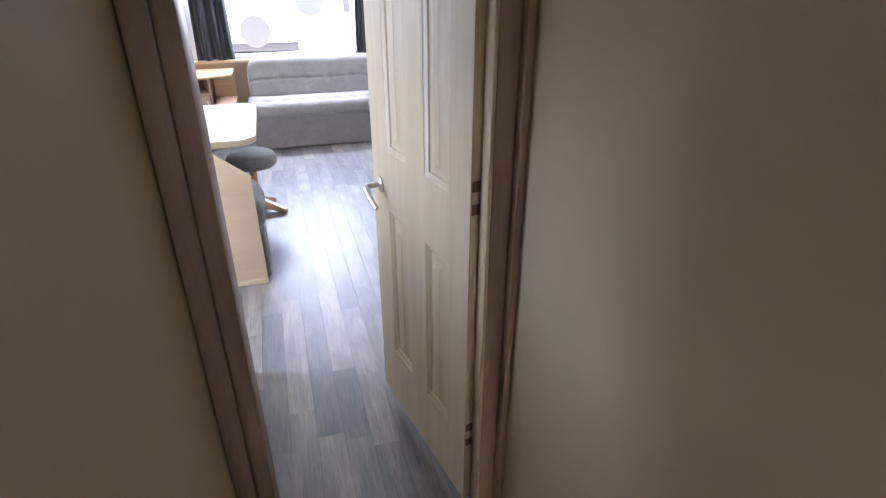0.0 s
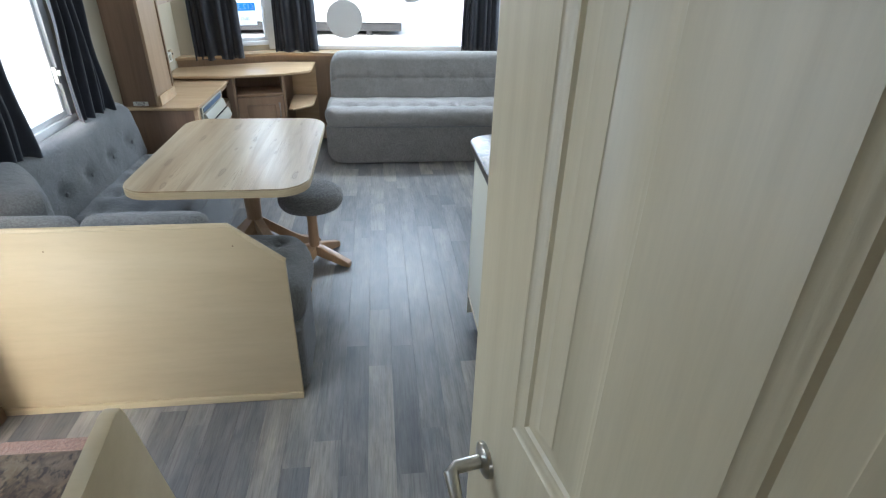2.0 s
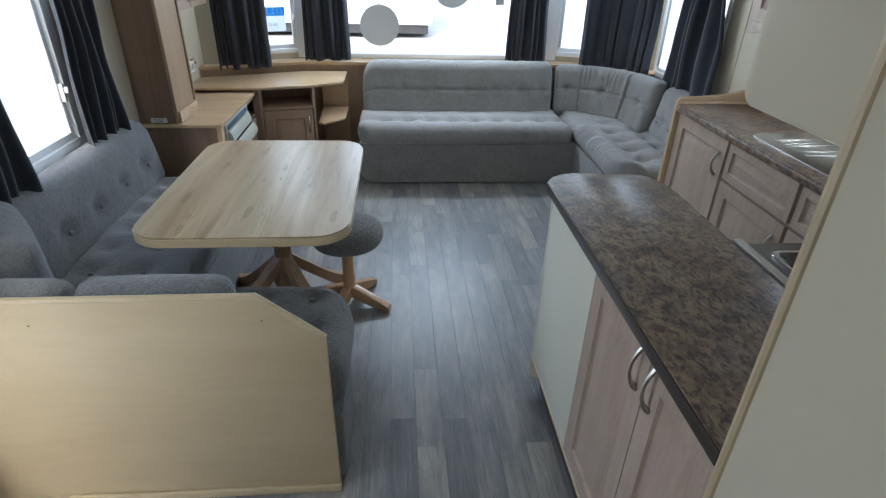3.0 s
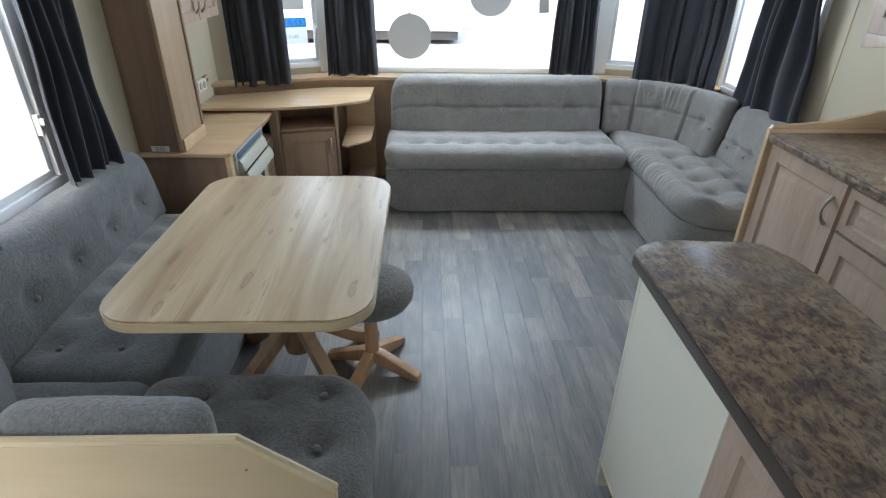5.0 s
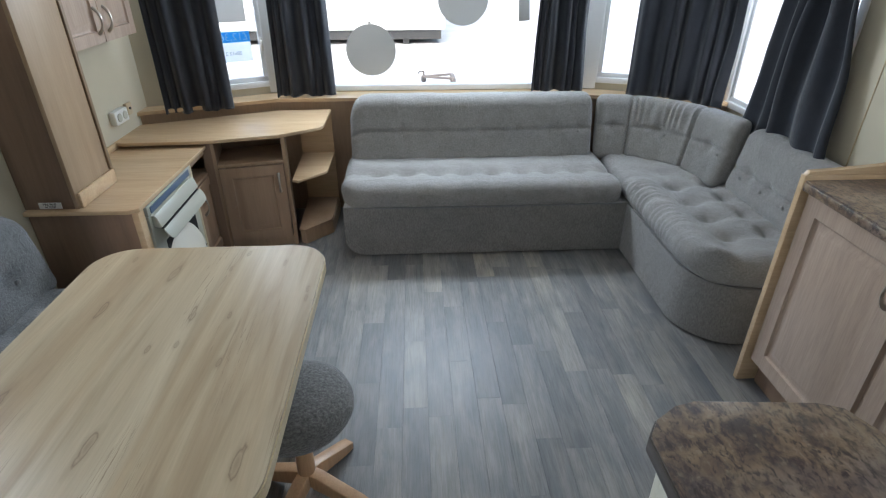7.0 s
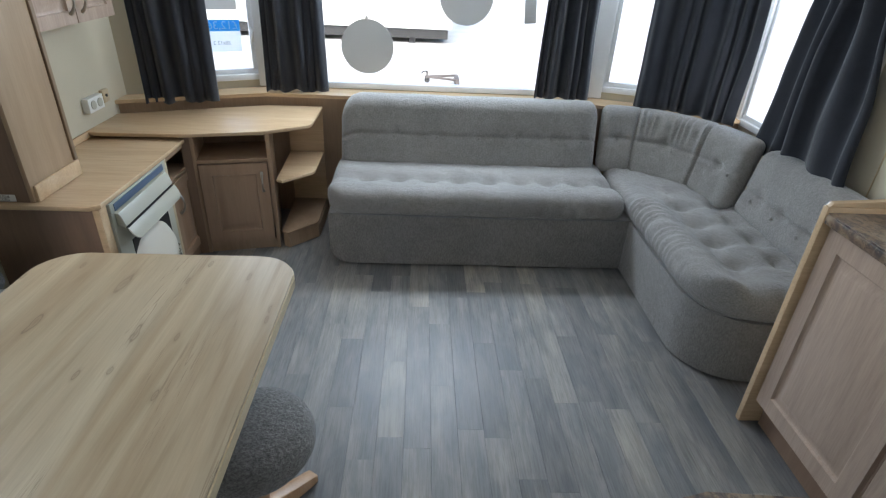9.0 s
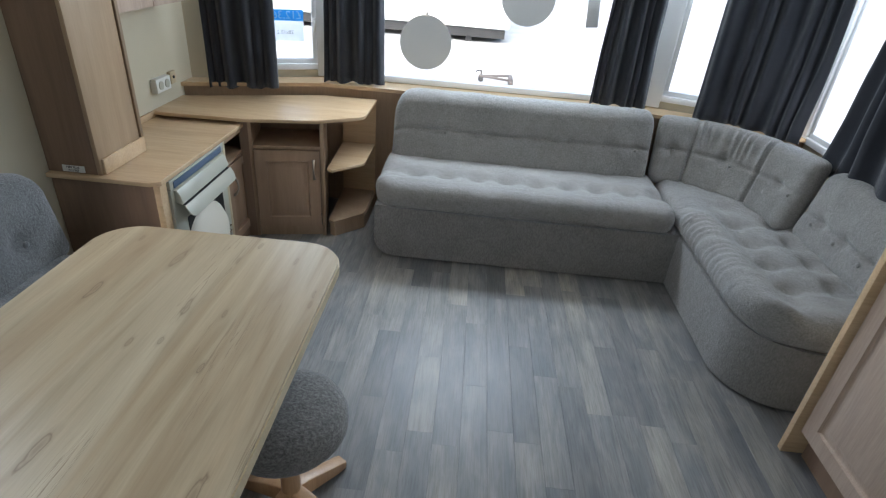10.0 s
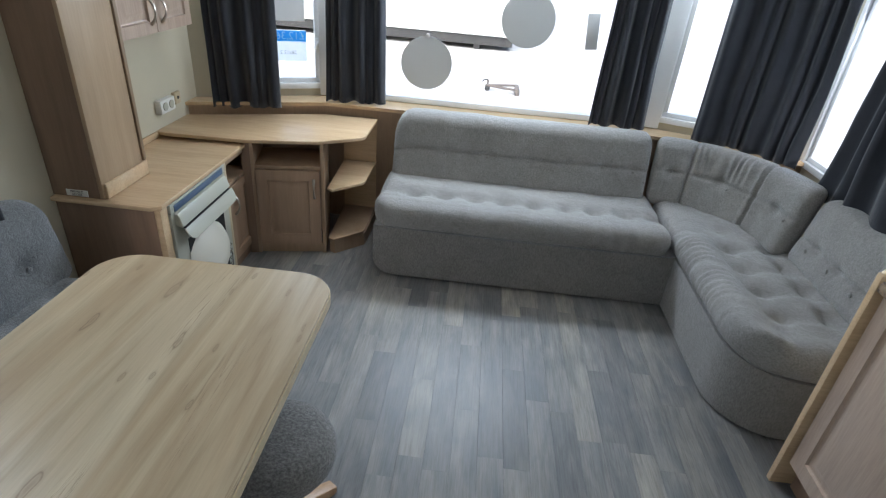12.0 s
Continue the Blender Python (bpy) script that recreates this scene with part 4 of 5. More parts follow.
part("back_panel", box(-0.262, -0.052, 5.942, 5.95, 0.0, 0.68), MAPLE_TOP, desk)
part("open_shelf", prism(shelf_pts, 0.405, 0.422, 0.003), MAPLE_TOP, desk)
part("open_shelf", prism(shelf_pts, 0.085, 0.10, 0.003), MAPLE_V, desk)
part("plinth", prism([(x + 0.005, y + 0.01) for x, y in shelf_pts], 0.0, 0.084), MAPLE_V, desk)

locker = thing("wall_cupboard", (-1.0, 5.2, 1.2), "limed wood wall cupboard with two doors", "cupboard")
part("carcass", box(LEFT + 0.002, -0.955, 4.88, 5.52, 1.22, CEIL - 0.01, 0.002), MAPLE_V, locker)
for y0 in (4.885, 5.203):
    d = part("door", moved(field_door(0.312, 0.80, 0.016, 0.05), facing(-0.937, y0, 1.225, 90)), PINK, locker)
    part("handle", moved(bow_handle(), facing(-0.937, y0 + (0.27 if y0 < 5 else 0.04), 1.32, 90)), NICKEL, d, "brushed bow handle")

sock = thing("double_socket", (LEFT, 5.42, 0.82), "white double wall socket with grey faces", "socket")
part("plate", box(LEFT, LEFT + 0.035, 5.36, 5.50, 0.78, 0.85, 0.004), PLASTIC, sock)
for yy in (5.40, 5.46):
    part("socket_face", moved(lathe([(0.002, 0), (0.022, 0), (0.022, 0.004), (0.018, 0.005)], 18), pose(LEFT + 0.035, yy, 0.815, 0, 90, 0)), FIRE_GREY, sock)
aerial = thing("aerial_socket", (LEFT, 5.56, 0.83), "small cream aerial socket on the wall", "socket")
part("plate", box(LEFT, LEFT + 0.02, 5.53, 5.59, 0.79, 0.855, 0.004), JAMB, aerial)
part("socket_face", moved(lathe([(0.002, 0), (0.008, 0), (0.008, 0.004), (0.005, 0.004)], 12), pose(LEFT + 0.02, 5.56, 0.825, 0, 90, 0)), DARK, aerial)

# ---- dinette ----
screen = thing("bench_screen", (-0.4, 2.59, 0), "pale maple end screen of the dinette bench with a cut corner", "screen")
part("panel", moved(prism([(LEFT + 0.004, 0.0), (0.15, 0.0), (0.145, 0.625), (-0.025, 0.768), (LEFT + 0.004, 0.768)], 2.58, 2.60, 0.002), Y_UP), PANEL, screen)
lip = tube([(LEFT + 0.01, 2.59, 0.772), (-0.03, 2.59, 0.772), (0.143, 2.59, 0.63)], 0.011, 8)
part("top_strip", lip, EDGE, screen)
part("plinth_strip", box(LEFT + 0.004, 0.152, 2.568, 2.579, 0.0, 0.03, 0.002), EDGE, screen)
for xs in (-0.62, -0.02):
    part("screw_cap", moved(lathe([(0.001, 0), (0.003, 0), (0.0025, 0.0015)], 10), pose(xs, 2.58, 0.70, 90, 0, 0)), TRIM, screen)

bench = thing("dinette_bench", (-0.8, 3.4, 0), "dark grey chenille L-shaped dinette bench with buttoned cushions", "bench")


def bench_part(name, size, r, cells, m, shape=None):
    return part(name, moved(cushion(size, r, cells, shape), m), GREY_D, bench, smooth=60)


def stuffed(size, tufts, depth=0.02, sag=0.010):
    dent = dimples(tufts, depth, 0.045)
    w, d, h = size

    def f(p):
        q = p.copy()
        if p.z > 0:
            q.z += dent(p.x, p.y) + sag * (1 - (2 * p.x / w) ** 2) * (1 - (2 * p.y / d) ** 2)
        q.z += 0.006 * noise.noise(p * 7) + 0.002 * noise.noise(p * 20)
        return q
    return f


def stuffed_back(size, tufts, lean, depth=0.022, end=0.0):
    dent = dimples(tufts, depth, 0.045)
    w, d, h = size

    def f(p):
        q = p.copy()
        if p.y < 0:
            q.y -= dent(p.x, p.z) + 0.010 * (1 - (2 * p.x / w) ** 2)
        over = p.x - (w / 2 - end)
        if end and over > 0:
            top = h / 2 - end + math.sqrt(max(0.0, end * end - over * over))
            q.z = -h / 2 + (p.z + h / 2) * (top + h / 2) / h
        q.y += 0.005 * noise.noise(p * 7) + 0.0012 * noise.noise(p * 20) + lean * (p.z + h / 2)
        return q
    return f


def rounded_end(shape, cx, cy, r):
    """Rounds one corner of a cushion in plan, about the centre cx, cy."""
    def f(p):
        q = shape(p)
        if q.x > cx and q.y > cy:
            q.x, q.y = to_disc(q.x, q.y, cx, cy, r)
        return q
    return f


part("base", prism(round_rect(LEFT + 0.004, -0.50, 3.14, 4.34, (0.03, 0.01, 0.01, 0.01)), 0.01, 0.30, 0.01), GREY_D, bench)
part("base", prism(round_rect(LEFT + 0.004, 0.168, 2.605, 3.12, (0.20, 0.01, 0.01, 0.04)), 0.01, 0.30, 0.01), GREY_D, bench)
sA = (0.62, 1.20, 0.15)
tA = [(x, y) for x in (-0.08, 0.12) for y in (-0.45, -0.27, -0.09, 0.09, 0.27, 0.45)]
bench_part("seat", sA, 0.06, (20, 40, 2), Matrix.Translation((-0.795, 3.75, 0.365)), stuffed(sA, tA, 0.032, 0.02))
sB = (0.70, 0.52, 0.19)
tB = [(-0.14, 0.13), (0.03, 0.13), (0.20, 0.13), (0.21, -0.06), (0.03, -0.06), (-0.14, -0.06)]
bench_part("seat", sB, 0.085, (36, 30, 3), Matrix.Translation((-0.165, 2.90, 0.372)), rounded_end(stuffed(sB, tB, 0.034, 0.024), 0.15, 0.06, 0.20))
sC = (0.62, 0.54, 0.14)
bench_part("seat", sC, 0.06, (20, 20, 2), Matrix.Translation((-0.81, 2.89, 0.365)), stuffed(sC, [(0.1, 0.1)]))
for (cx, cy, cz), ts in (((-0.165, 2.90, 0.456), tB), ((-0.795, 3.75, 0.418), tA)):
    for a, b in ts:
        part("button", moved(lathe([(0.003, -0.01), (0.012, -0.006), (0.011, 0.002), (0.004, 0.006)], 12), pose(cx + a, cy + b, cz + 0.006)), GREY_D, bench)
wA = (1.50, 0.13, 0.36)
tW = [(-0.52 + 0.26 * i, -0.02) for i in range(5)]
wm = Matrix.Translation((-1.01, 3.64, 0.585)) @ Matrix.Rotation(radians(90), 4, "Z")
bench_part("backrest", wA, 0.06, (60, 3, 20), wm, stuffed_back(wA, tW, 0.16, 0.026, 0.12))
for a, b in tW:
    part("button", moved(lathe([(0.003, -0.01), (0.012, -0.006), (0.011, 0.002), (0.004, 0.006)], 12), pose(-0.945, 3.64 + a, 0.565, 0, 90, 0)), GREY_D, bench)
wB = (0.42, 0.11, 0.37)
nm = Matrix.Translation((-0.315, 2.665, 0.605)) @ Matrix.Rotation(radians(180), 4, "Z")
bench_part("backrest", wB, 0.052, (30, 3, 18), nm, stuffed_back(wB, [(-0.10, 0), (0.10, 0)], 0.02))
wC = (0.50, 0.11, 0.37)
bench_part("backrest", wC, 0.052, (24, 3, 18), Matrix.Translation((-0.785, 2.665, 0.60)) @ Matrix.Rotation(radians(180), 4, "Z"), stuffed_back(wC, [(0, 0)], 0.02))
wD = (0.46, 0.16, 0.42)
bench_part("backrest", wD, 0.055, (16, 3, 18), Matrix.Translation((-0.875, 2.955, 0.615)) @ Matrix.Rotation(radians(128), 4, "Z"), stuffed_back(wD, [(0, 0)], 0.05))

table = thing("dining_table", (-0.2, 3.58, 0), "pale oak pedestal dining table with rounded corners", "table")
TX0, TX1, TY0, TY1, TZ = -0.59, 0.179, 3.05, 4.13, 0.708
part("tabletop", prism(round_rect(TX0 + 0.004, TX1 - 0.004, TY0 + 0.004, TY1 - 0.004, 0.126, 12), TZ - 0.006, TZ, 0.002), TABLE, table)
part("edge_band", prism(round_rect(TX0, TX1, TY0, TY1, 0.13, 12), TZ - 0.036, TZ - 0.0065, 0.005, 3), EDGE, table, "rounded pale edge band")
PX, PY = -0.21, 3.70
part("column", moved(lathe([(0.055, 0.10), (0.06, 0.14), (0.045, 0.22), (0.04, 0.30), (0.048, 0.50), (0.052, 0.58), (0.05, 0.635)], 20), pose(PX, PY, 0)), PEDESTAL, table)
part("bracket", box(PX - 0.16, PX + 0.16, PY - 0.05, PY + 0.05, 0.63, 0.671, 0.006), PEDESTAL, table)


def curved_foot(length, w=0.048):
    """An S-curved foot that sweeps down from the column along +x."""
    top, low = [], []
    for i in range(15):
        s = i / 14
        x = 0.02 + length * s
        z = 0.05 + 0.23 * (1 - s) ** 2.1 + 0.02 * math.sin(s * math.pi * 1.6)
        top.append((x, z + 0.012 if s < 0.98 else z - 0.006))
        low.append((x, max(0.0, z - 0.05) if s < 0.9 else 0.0))
    return moved(prism(top + low[::-1], -w / 2, w / 2, 0.006), Y_UP)


for ang in (-50, -130, 36, 146):
    part("foot", moved(curved_foot(0.45 if ang < 0 else 0.36), pose(PX, PY, 0, 0, 0, ang)), PEDESTAL, table)

stool = thing("stool", (0.10, 3.68, 0), "round grey upholstered stool on a beech star base", "stool")
part("seat", moved(lathe([(0.01, 0.352), (0.12, 0.350), (0.158, 0.362), (0.172, 0.385), (0.174, 0.41), (0.165, 0.437), (0.14, 0.455), (0.09, 0.466), (0.03, 0.470), (0.004, 0.470)], 40), pose(0.105, 3.67, 0)), STOOL, stool, smooth=70)
part("column", moved(lathe([(0.028, 0.06), (0.030, 0.12), (0.027, 0.25), (0.030, 0.34), (0.05, 0.35)], 20), pose(0.10, 3.68, 0)), BEECH, stool)
for ang in (-22, 58, 158, 246):
    pts = [(0.0, 0.11), (0.05, 0.10), (0.20, 0.035), (0.215, 0.03), (0.215, 0.0), (0.195, 0.0), (0.17, 0.012), (0.03, 0.05), (0.0, 0.05)]
    part("leg", moved(moved(prism(pts, -0.021, 0.021, 0.005), Y_UP), pose(0.10, 3.68, 0, 0, 0, ang)), BEECH, stool)

# ---- kitchen ----
isl = thing("kitchen_island_unit", (1.05, 2.5, 0), "white and limed wood peninsula base unit with two doors", "cabinet")
part("carcass", box(0.905, 1.235, 1.915, 3.03, 0.16, 0.868, 0.002), WHITE, isl)
part("side_panel", box(0.885, 0.904, 2.572, 3.05, 0.163, 0.868, 0.002), WHITE, isl)
part("end_panel", box(0.884, 1.24, 3.031, 3.05, 0.05, 0.869, 0.002), WHITE, isl)
part("plinth", box(0.93, 1.2, 1.915, 3.02, 0.0, 0.159), STONE_EDGE, isl)
part("edge_strip", box(0.882, 0.905, 1.915, 3.052, 0.152, 0.162, 0.002), EDGE, isl)
for y1, dw, hy in ((2.568, 0.362, 2.238), (2.202, 0.285, 2.168)):
    d = part("door", moved(field_door(dw, 0.70, 0.018, 0.06), facing(0.885, y1, 0.166, -90)), PINK, isl)
    part("handle", moved(bow_handle(0.125, 0.026, 0.005), facing(0.885, hy, 0.80, -90)), NICKEL, d, "brushed bow handle")
wt = thing("peninsula_worktop", (1.05, 2.4, 0.87), "brown mottled stone-effect peninsula worktop with cut corners", "worktop")
wt_pts = [(0.86, 1.915), (1.27, 1.915), (1.275, 2.95), (1.265, 3.03), (1.23, 3.105), (1.19, 3.12), (0.97, 3.135), (0.93, 3.125), (0.885, 3.095), (0.862, 3.06)]
part("core", prism(wt_pts, 0.872, 0.905, 0.004), STONE_EDGE, wt)
part("surface", prism([(1.065 + (x - 1.065) * 0.985, 2.525 + (y - 2.525) * 0.996) for x, y in wt_pts], 0.9052, 0.910, 0.0015), STONE, wt)
cook = thing("cooker", (1.53, 2.2, 0), "steel cooker with a black glass hob", "cooker")
part("body", box(1.292, 1.80, 2.0, 2.56, 0.10, 0.895, 0.004), STEEL, cook)
part("joint_strip", box(1.277, 1.304, 1.92, 2.62, 0.88, 0.914, 0.003), STEEL, cook, "bright metal joint strip")
part("hob_tray", box(1.305, 1.80, 1.92, 2.60, 0.896, 0.909, 0.003), STONE_EDGE, cook)
part("hob_frame", prism(round_rect(1.33, 1.78, 1.85, 2.545, 0.03), 0.9095, 0.916, 0.003), CHROME, cook)
part("hob_glass", prism(round_rect(1.345, 1.765, 1.865, 2.53, 0.02), 0.9165, 0.919, 0.001), BLACK_GLASS, cook)
for hx, hy in ((1.45, 2.4), (1.66, 2.4), (1.45, 2.05), (1.66, 2.05)):
    part("burner", moved(lathe([(0.02, 0.0), (0.04, 0.0), (0.042, 0.012), (0.02, 0.016)], 16), pose(hx, hy, 0.919)), DARK, cook)
    part("pan_support", box(hx - 0.08, hx + 0.08, hy - 0.005, hy + 0.005, 0.936, 0.944, 0.002), DARK, cook)
    part("pan_support", box(hx - 0.005, hx + 0.005, hy - 0.08, hy + 0.08, 0.9445, 0.95, 0.002), DARK, cook)

end = thing("cabinet_end_panel", (2.13, 4.15, 0), "maple end panel closing the kitchen cabinets", "panel")
part("panel", box(1.825, RIGHT - 0.004, 4.135, 4.16, 0.0, 0.925, 0.003), MAPLE_TOP, end)
up = [(1.83, 0.926), (RIGHT - 0.005, 0.926), (RIGHT - 0.005, 1.0), (2.30, 1.005), (2.22, 0.985), (2.1, 0.955), (1.95, 0.945), (1.84, 0.94)]
part("upstand", moved(prism(up, 4.137, 4.158, 0.003), Y_UP), MAPLE_TOP, end)
part("rear_upstand", box(RIGHT - 0.022, RIGHT - 0.004, 1.75, 4.134, 0.912, 0.985, 0.003), MAPLE_TOP, end)
kwt = thing("kitchen_worktop", (2.1, 3.0, 0.87), "brown mottled stone-effect worktop along the side wall", "worktop")
part("core", box(1.825, RIGHT - 0.024, 1.75, 4.133, 0.872, 0.905, 0.006), STONE, kwt)
part("surface", box(1.828, RIGHT - 0.026, 1.752, 4.131, 0.9052, 0.910, 0.002), STONE, kwt)
DOORS = ((3.63, 4.125, False), (3.13, 3.62, True), (2.63, 3.12, True))
for y0, y1, drawer in DOORS:
    u = thing("kitchen_base_unit", (2.1, (y0 + y1) / 2, 0), "limed wood kitchen base unit with drawer and door" if drawer else "limed wood kitchen base unit with one tall door", "cabinet", "kitchen base units")
    part("carcass", box(1.865, RIGHT - 0.03, y0, y1, 0.12, 0.868, 0.001), PINK, u)
    part("plinth", box(1.90, 1.915, y0, y1, 0.0, 0.119), MAPLE_SHADED, u)
    w = y1 - y0 - 0.012
    if drawer:
        dr = part("drawer_front", moved(field_door(w, 0.165, 0.018, 0.032), facing(1.846, y1 - 0.006, 0.698, -90)), PINK, u)
        hm = facing(1.846, (y0 + y1) / 2, 0.78, -90) @ Matrix.Rotation(radians(90), 4, "Y")
        if y0 < 3.0:
            part("handle", moved(bow_handle(), hm), NICKEL, dr, "brushed bow handle")
    h = 0.555 if drawer else 0.735
    d = part("door", moved(field_door(w, h, 0.018, 0.062), facing(1.846, y1 - 0.006, 0.13, -90)), PINK, u)
    part("handle", moved(bow_handle(), facing(1.846, y0 + (0.05 if y0 != 2.63 else w - 0.05), 0.13 + h - 0.12, -90)), NICKEL, d, "brushed bow handle")
sink = thing("sink", (2.1, 3.2, 0.91), "stainless steel inset sink with drainer", "sink")
sb = prism(round_rect(1.90, 2.30, 2.75, 3.60, 0.06), 0.9105, 0.916, 0.002)
part("rim", sb, STEEL, sink)
part("drainer_rib", box(1.96, 2.24, 3.42, 3.43, 0.9165, 0.919, 0.001), STEEL, sink)
for i in range(5):
    part("drainer_rib", box(1.96, 2.24, 3.30 + 0.05 * i - 0.004, 3.30 + 0.05 * i + 0.004, 0.9162, 0.9185, 0.001), STEEL, sink) if i != 2 else None
# Flat black plate painted as the shaded hollow of the steel bowl.
part("bowl", prism(round_rect(1.96, 2.24, 2.82, 3.20, 0.07), 0.9163, 0.9175, 0.0005), DARK, sink)

over = thing("overhead_cupboard", (2.25, 3.9, 1.27), "limed wood overhead kitchen cupboard with a shaped valance", "cupboard")
# Carcass colour holds the shade, as on the other cabinets.
part("carcass", box(2.122, RIGHT - 0.004, 3.70, 4.15, 1.30, CEIL - 0.01, 0.002), MAPLE_SHADED, over)
od = part("door", moved(field_door(0.44, 0.78, 0.018, 0.06), facing(2.102, 4.146, 1.32, -90)), PINK, over)
part("handle", moved(bow_handle(), facing(2.102, 3.74, 1.42, -90)), NICKEL, od, "brushed bow handle")
val = [(3.70, 1.318), (4.15, 1.318), (4.15, 1.262), (4.08, 1.27), (4.02, 1.285), (3.96, 1.265), (3.86, 1.256), (3.76, 1.268), (3.70, 1.262)]
part("valance", moved(prism(val, 2.104, 2.12, 0.002), X_UP), PINK, over)
ksock = thing("wall_socket", (RIGHT, 4.02, 1.02), "white single wall socket above the worktop", "socket")
part("plate", box(RIGHT - 0.03, RIGHT, 3.98, 4.07, 0.985, 1.065, 0.004), PLASTIC, ksock)
part("socket_face", moved(lathe([(0.002, 0), (0.02, 0), (0.02, 0.003), (0.016, 0.004)], 18), pose(RIGHT - 0.03, 4.025, 1.025, 0, -90, 0)), FIRE_GREY, ksock)
swi = thing("light_switch", (0.855, 1.72, 1.53), "cream light switch plate with two screws", "switch")
part("plate", box(0.847, 0.855, 1.665, 1.783, 1.472, 1.60, 0.003), SWITCH, swi)
part("rocker", box(0.839, 0.847, 1.70, 1.748, 1.492, 1.57, 0.003), SWITCH, swi)
for yy in (1.679, 1.769):
    part("screw", moved(lathe([(0.001, 0), (0.006, 0), (0.005, 0.002)], 10), pose(0.847, yy, 1.512, 0, -90, 0)), TRIM, swi)
notice = thing("safety_notice", (0.864, 2.0, 1.6), "white notice with a dark red border on the partition", "sign")
part("sheet", box(0.862, 0.8655, 1.93, 2.06, 1.565, 1.75), PAPER, notice)
part("border", box(0.8605, 0.862, 1.93, 2.06, 1.565, 1.579), RED, notice)
part("border", box(0.8605, 0.862, 2.046, 2.06, 1.5795, 1.75), RED, notice)
part("symbol", box(0.8605, 0.862, 1.95, 2.03, 1.60, 1.68), RED, notice)

# near unit behind the partition, with its raised side panel
near = thing("sideboard", (-0.4, 1.2, 0), "low unit with a mottled worktop and a raised maple side panel", "cabinet")
side_pts = [(0.81, 0.0), (1.765, 0.0), (1.562, 0.955), (1.555, 0.972), (1.537, 0.976), (1.495, 0.968), (1.42, 0.955), (1.28, 0.948), (1.15, 0.946), (0.81, 0.946)]
part("side_panel", moved(prism(side_pts, 0.052, 0.078, 0.003), X_UP), PANEL, near)
part("worktop", box(LEFT + 0.004, 0.05, 0.805, 1.545, 0.865, 0.90, 0.004), STONE, near)
part("front", box(LEFT + 0.004, 0.05, 1.51, 1.53, 0.0, 0.863, 0.002), MAPLE_V, near)
post = solid("post", box(LEFT, -0.965, 2.36, 2.564, 0, CEIL, 0.004), CREAM, "cream door post beside the bench screen", "post", kind="structure")
skirting = solid("baseboard", box(-0.964, -0.95, 2.36, 2.56, 0, 0.06, 0.003), TRIM, "brown baseboard beside the outer door", "baseboard", kind="structure")
mat_root = thing("door_mat", (-0.75, 2.2, 0), "dusty pink fringed door mat on the plank floor", "mat")
part("mat_body", prism(round_rect(-0.90, -0.56, 1.86, 2.42, 0.02), 0.006, 0.018, 0.004), RUG, mat_root)
fr = bmesh.new()
rng = random.Random(4)
for i in range(60):
    yy = 1.87 + i * 0.0092
    box(-0.565, -0.53 + rng.uniform(-0.006, 0.006), yy, yy + 0.005, 0.006, 0.012, 0, fr)
part("fringe", fr, RUG, mat_root)

# the opened lounge door
DL = 0.648
leaf_way = math.degrees(math.atan2(0.9805, -0.1963))
dmat = pose(0.741, 0.844, 0.055, 0, 0, leaf_way)
leaf = thing("door_2", (0.741, 0.844, 0.022), "cream four-panel lounge door standing open", "door")
tagged(leaf, kind="structure")
flds = [(0.106, 0.252, 0.25, 0.83), (0.376, 0.521, 0.25, 0.83), (0.106, 0.252, 1.035, 1.80), (0.376, 0.521, 1.035, 1.80)]
flds = [(DL - x1, DL - x0, z0, z1) for x0, x1, z0, z1 in flds]
leaf_bm = field_door(DL, 1.90, 0.034, 0.08, flds, profile=DOOR_PROFILE)
part("door_leaf", moved(leaf_bm, dmat @ Matrix.Translation((DL, 0, 0)) @ Matrix.Rotation(math.pi, 4, "Z")), CREAM_DOOR, leaf)
hp = dmat @ pose(DL - 0.063, 0, 0.905)
part("rose", moved(lathe([(0.004, 0.0), (0.027, 0.0), (0.026, 0.006), (0.018, 0.010), (0.004, 0.011)], 24), hp @ pose(0, 0, 0, -90, 0, 0)), STEEL, leaf)
part("lever", moved(tube([(0, 0.006, 0), (0, 0.046, 0), (-0.004, 0.055, -0.004), (-0.045, 0.058, -0.022), (-0.092, 0.054, -0.046)], [0.010, 0.010, 0.011, 0.008, 0.007], 12), hp), STEEL, leaf)
for hz in (0.28, 1.056, 1.72):
    hb = box(-0.003, -0.0005, -0.028, -0.004, hz + 0.016, hz + 0.044, 0.0008)
    box(-0.003, -0.0005, -0.028, -0.004, hz - 0.044, hz - 0.016, 0.0008, hb)
    hinge = part("hinge", moved(hb, dmat), BRONZE, leaf)
    part("knuckle", moved(tube([(-0.006, -0.031, hz - 0.044), (-0.006, -0.031, hz), (-0.006, -0.031, hz + 0.044)], 0.0065, 10), dmat), BRONZE, hinge)
part("lipping", moved(box(-0.0012, -0.0002, -0.0335, -0.0005, 0.002, 1.898), dmat), JAMB, leaf, "beige edge lipping")

# ---- curtains and window papers ----


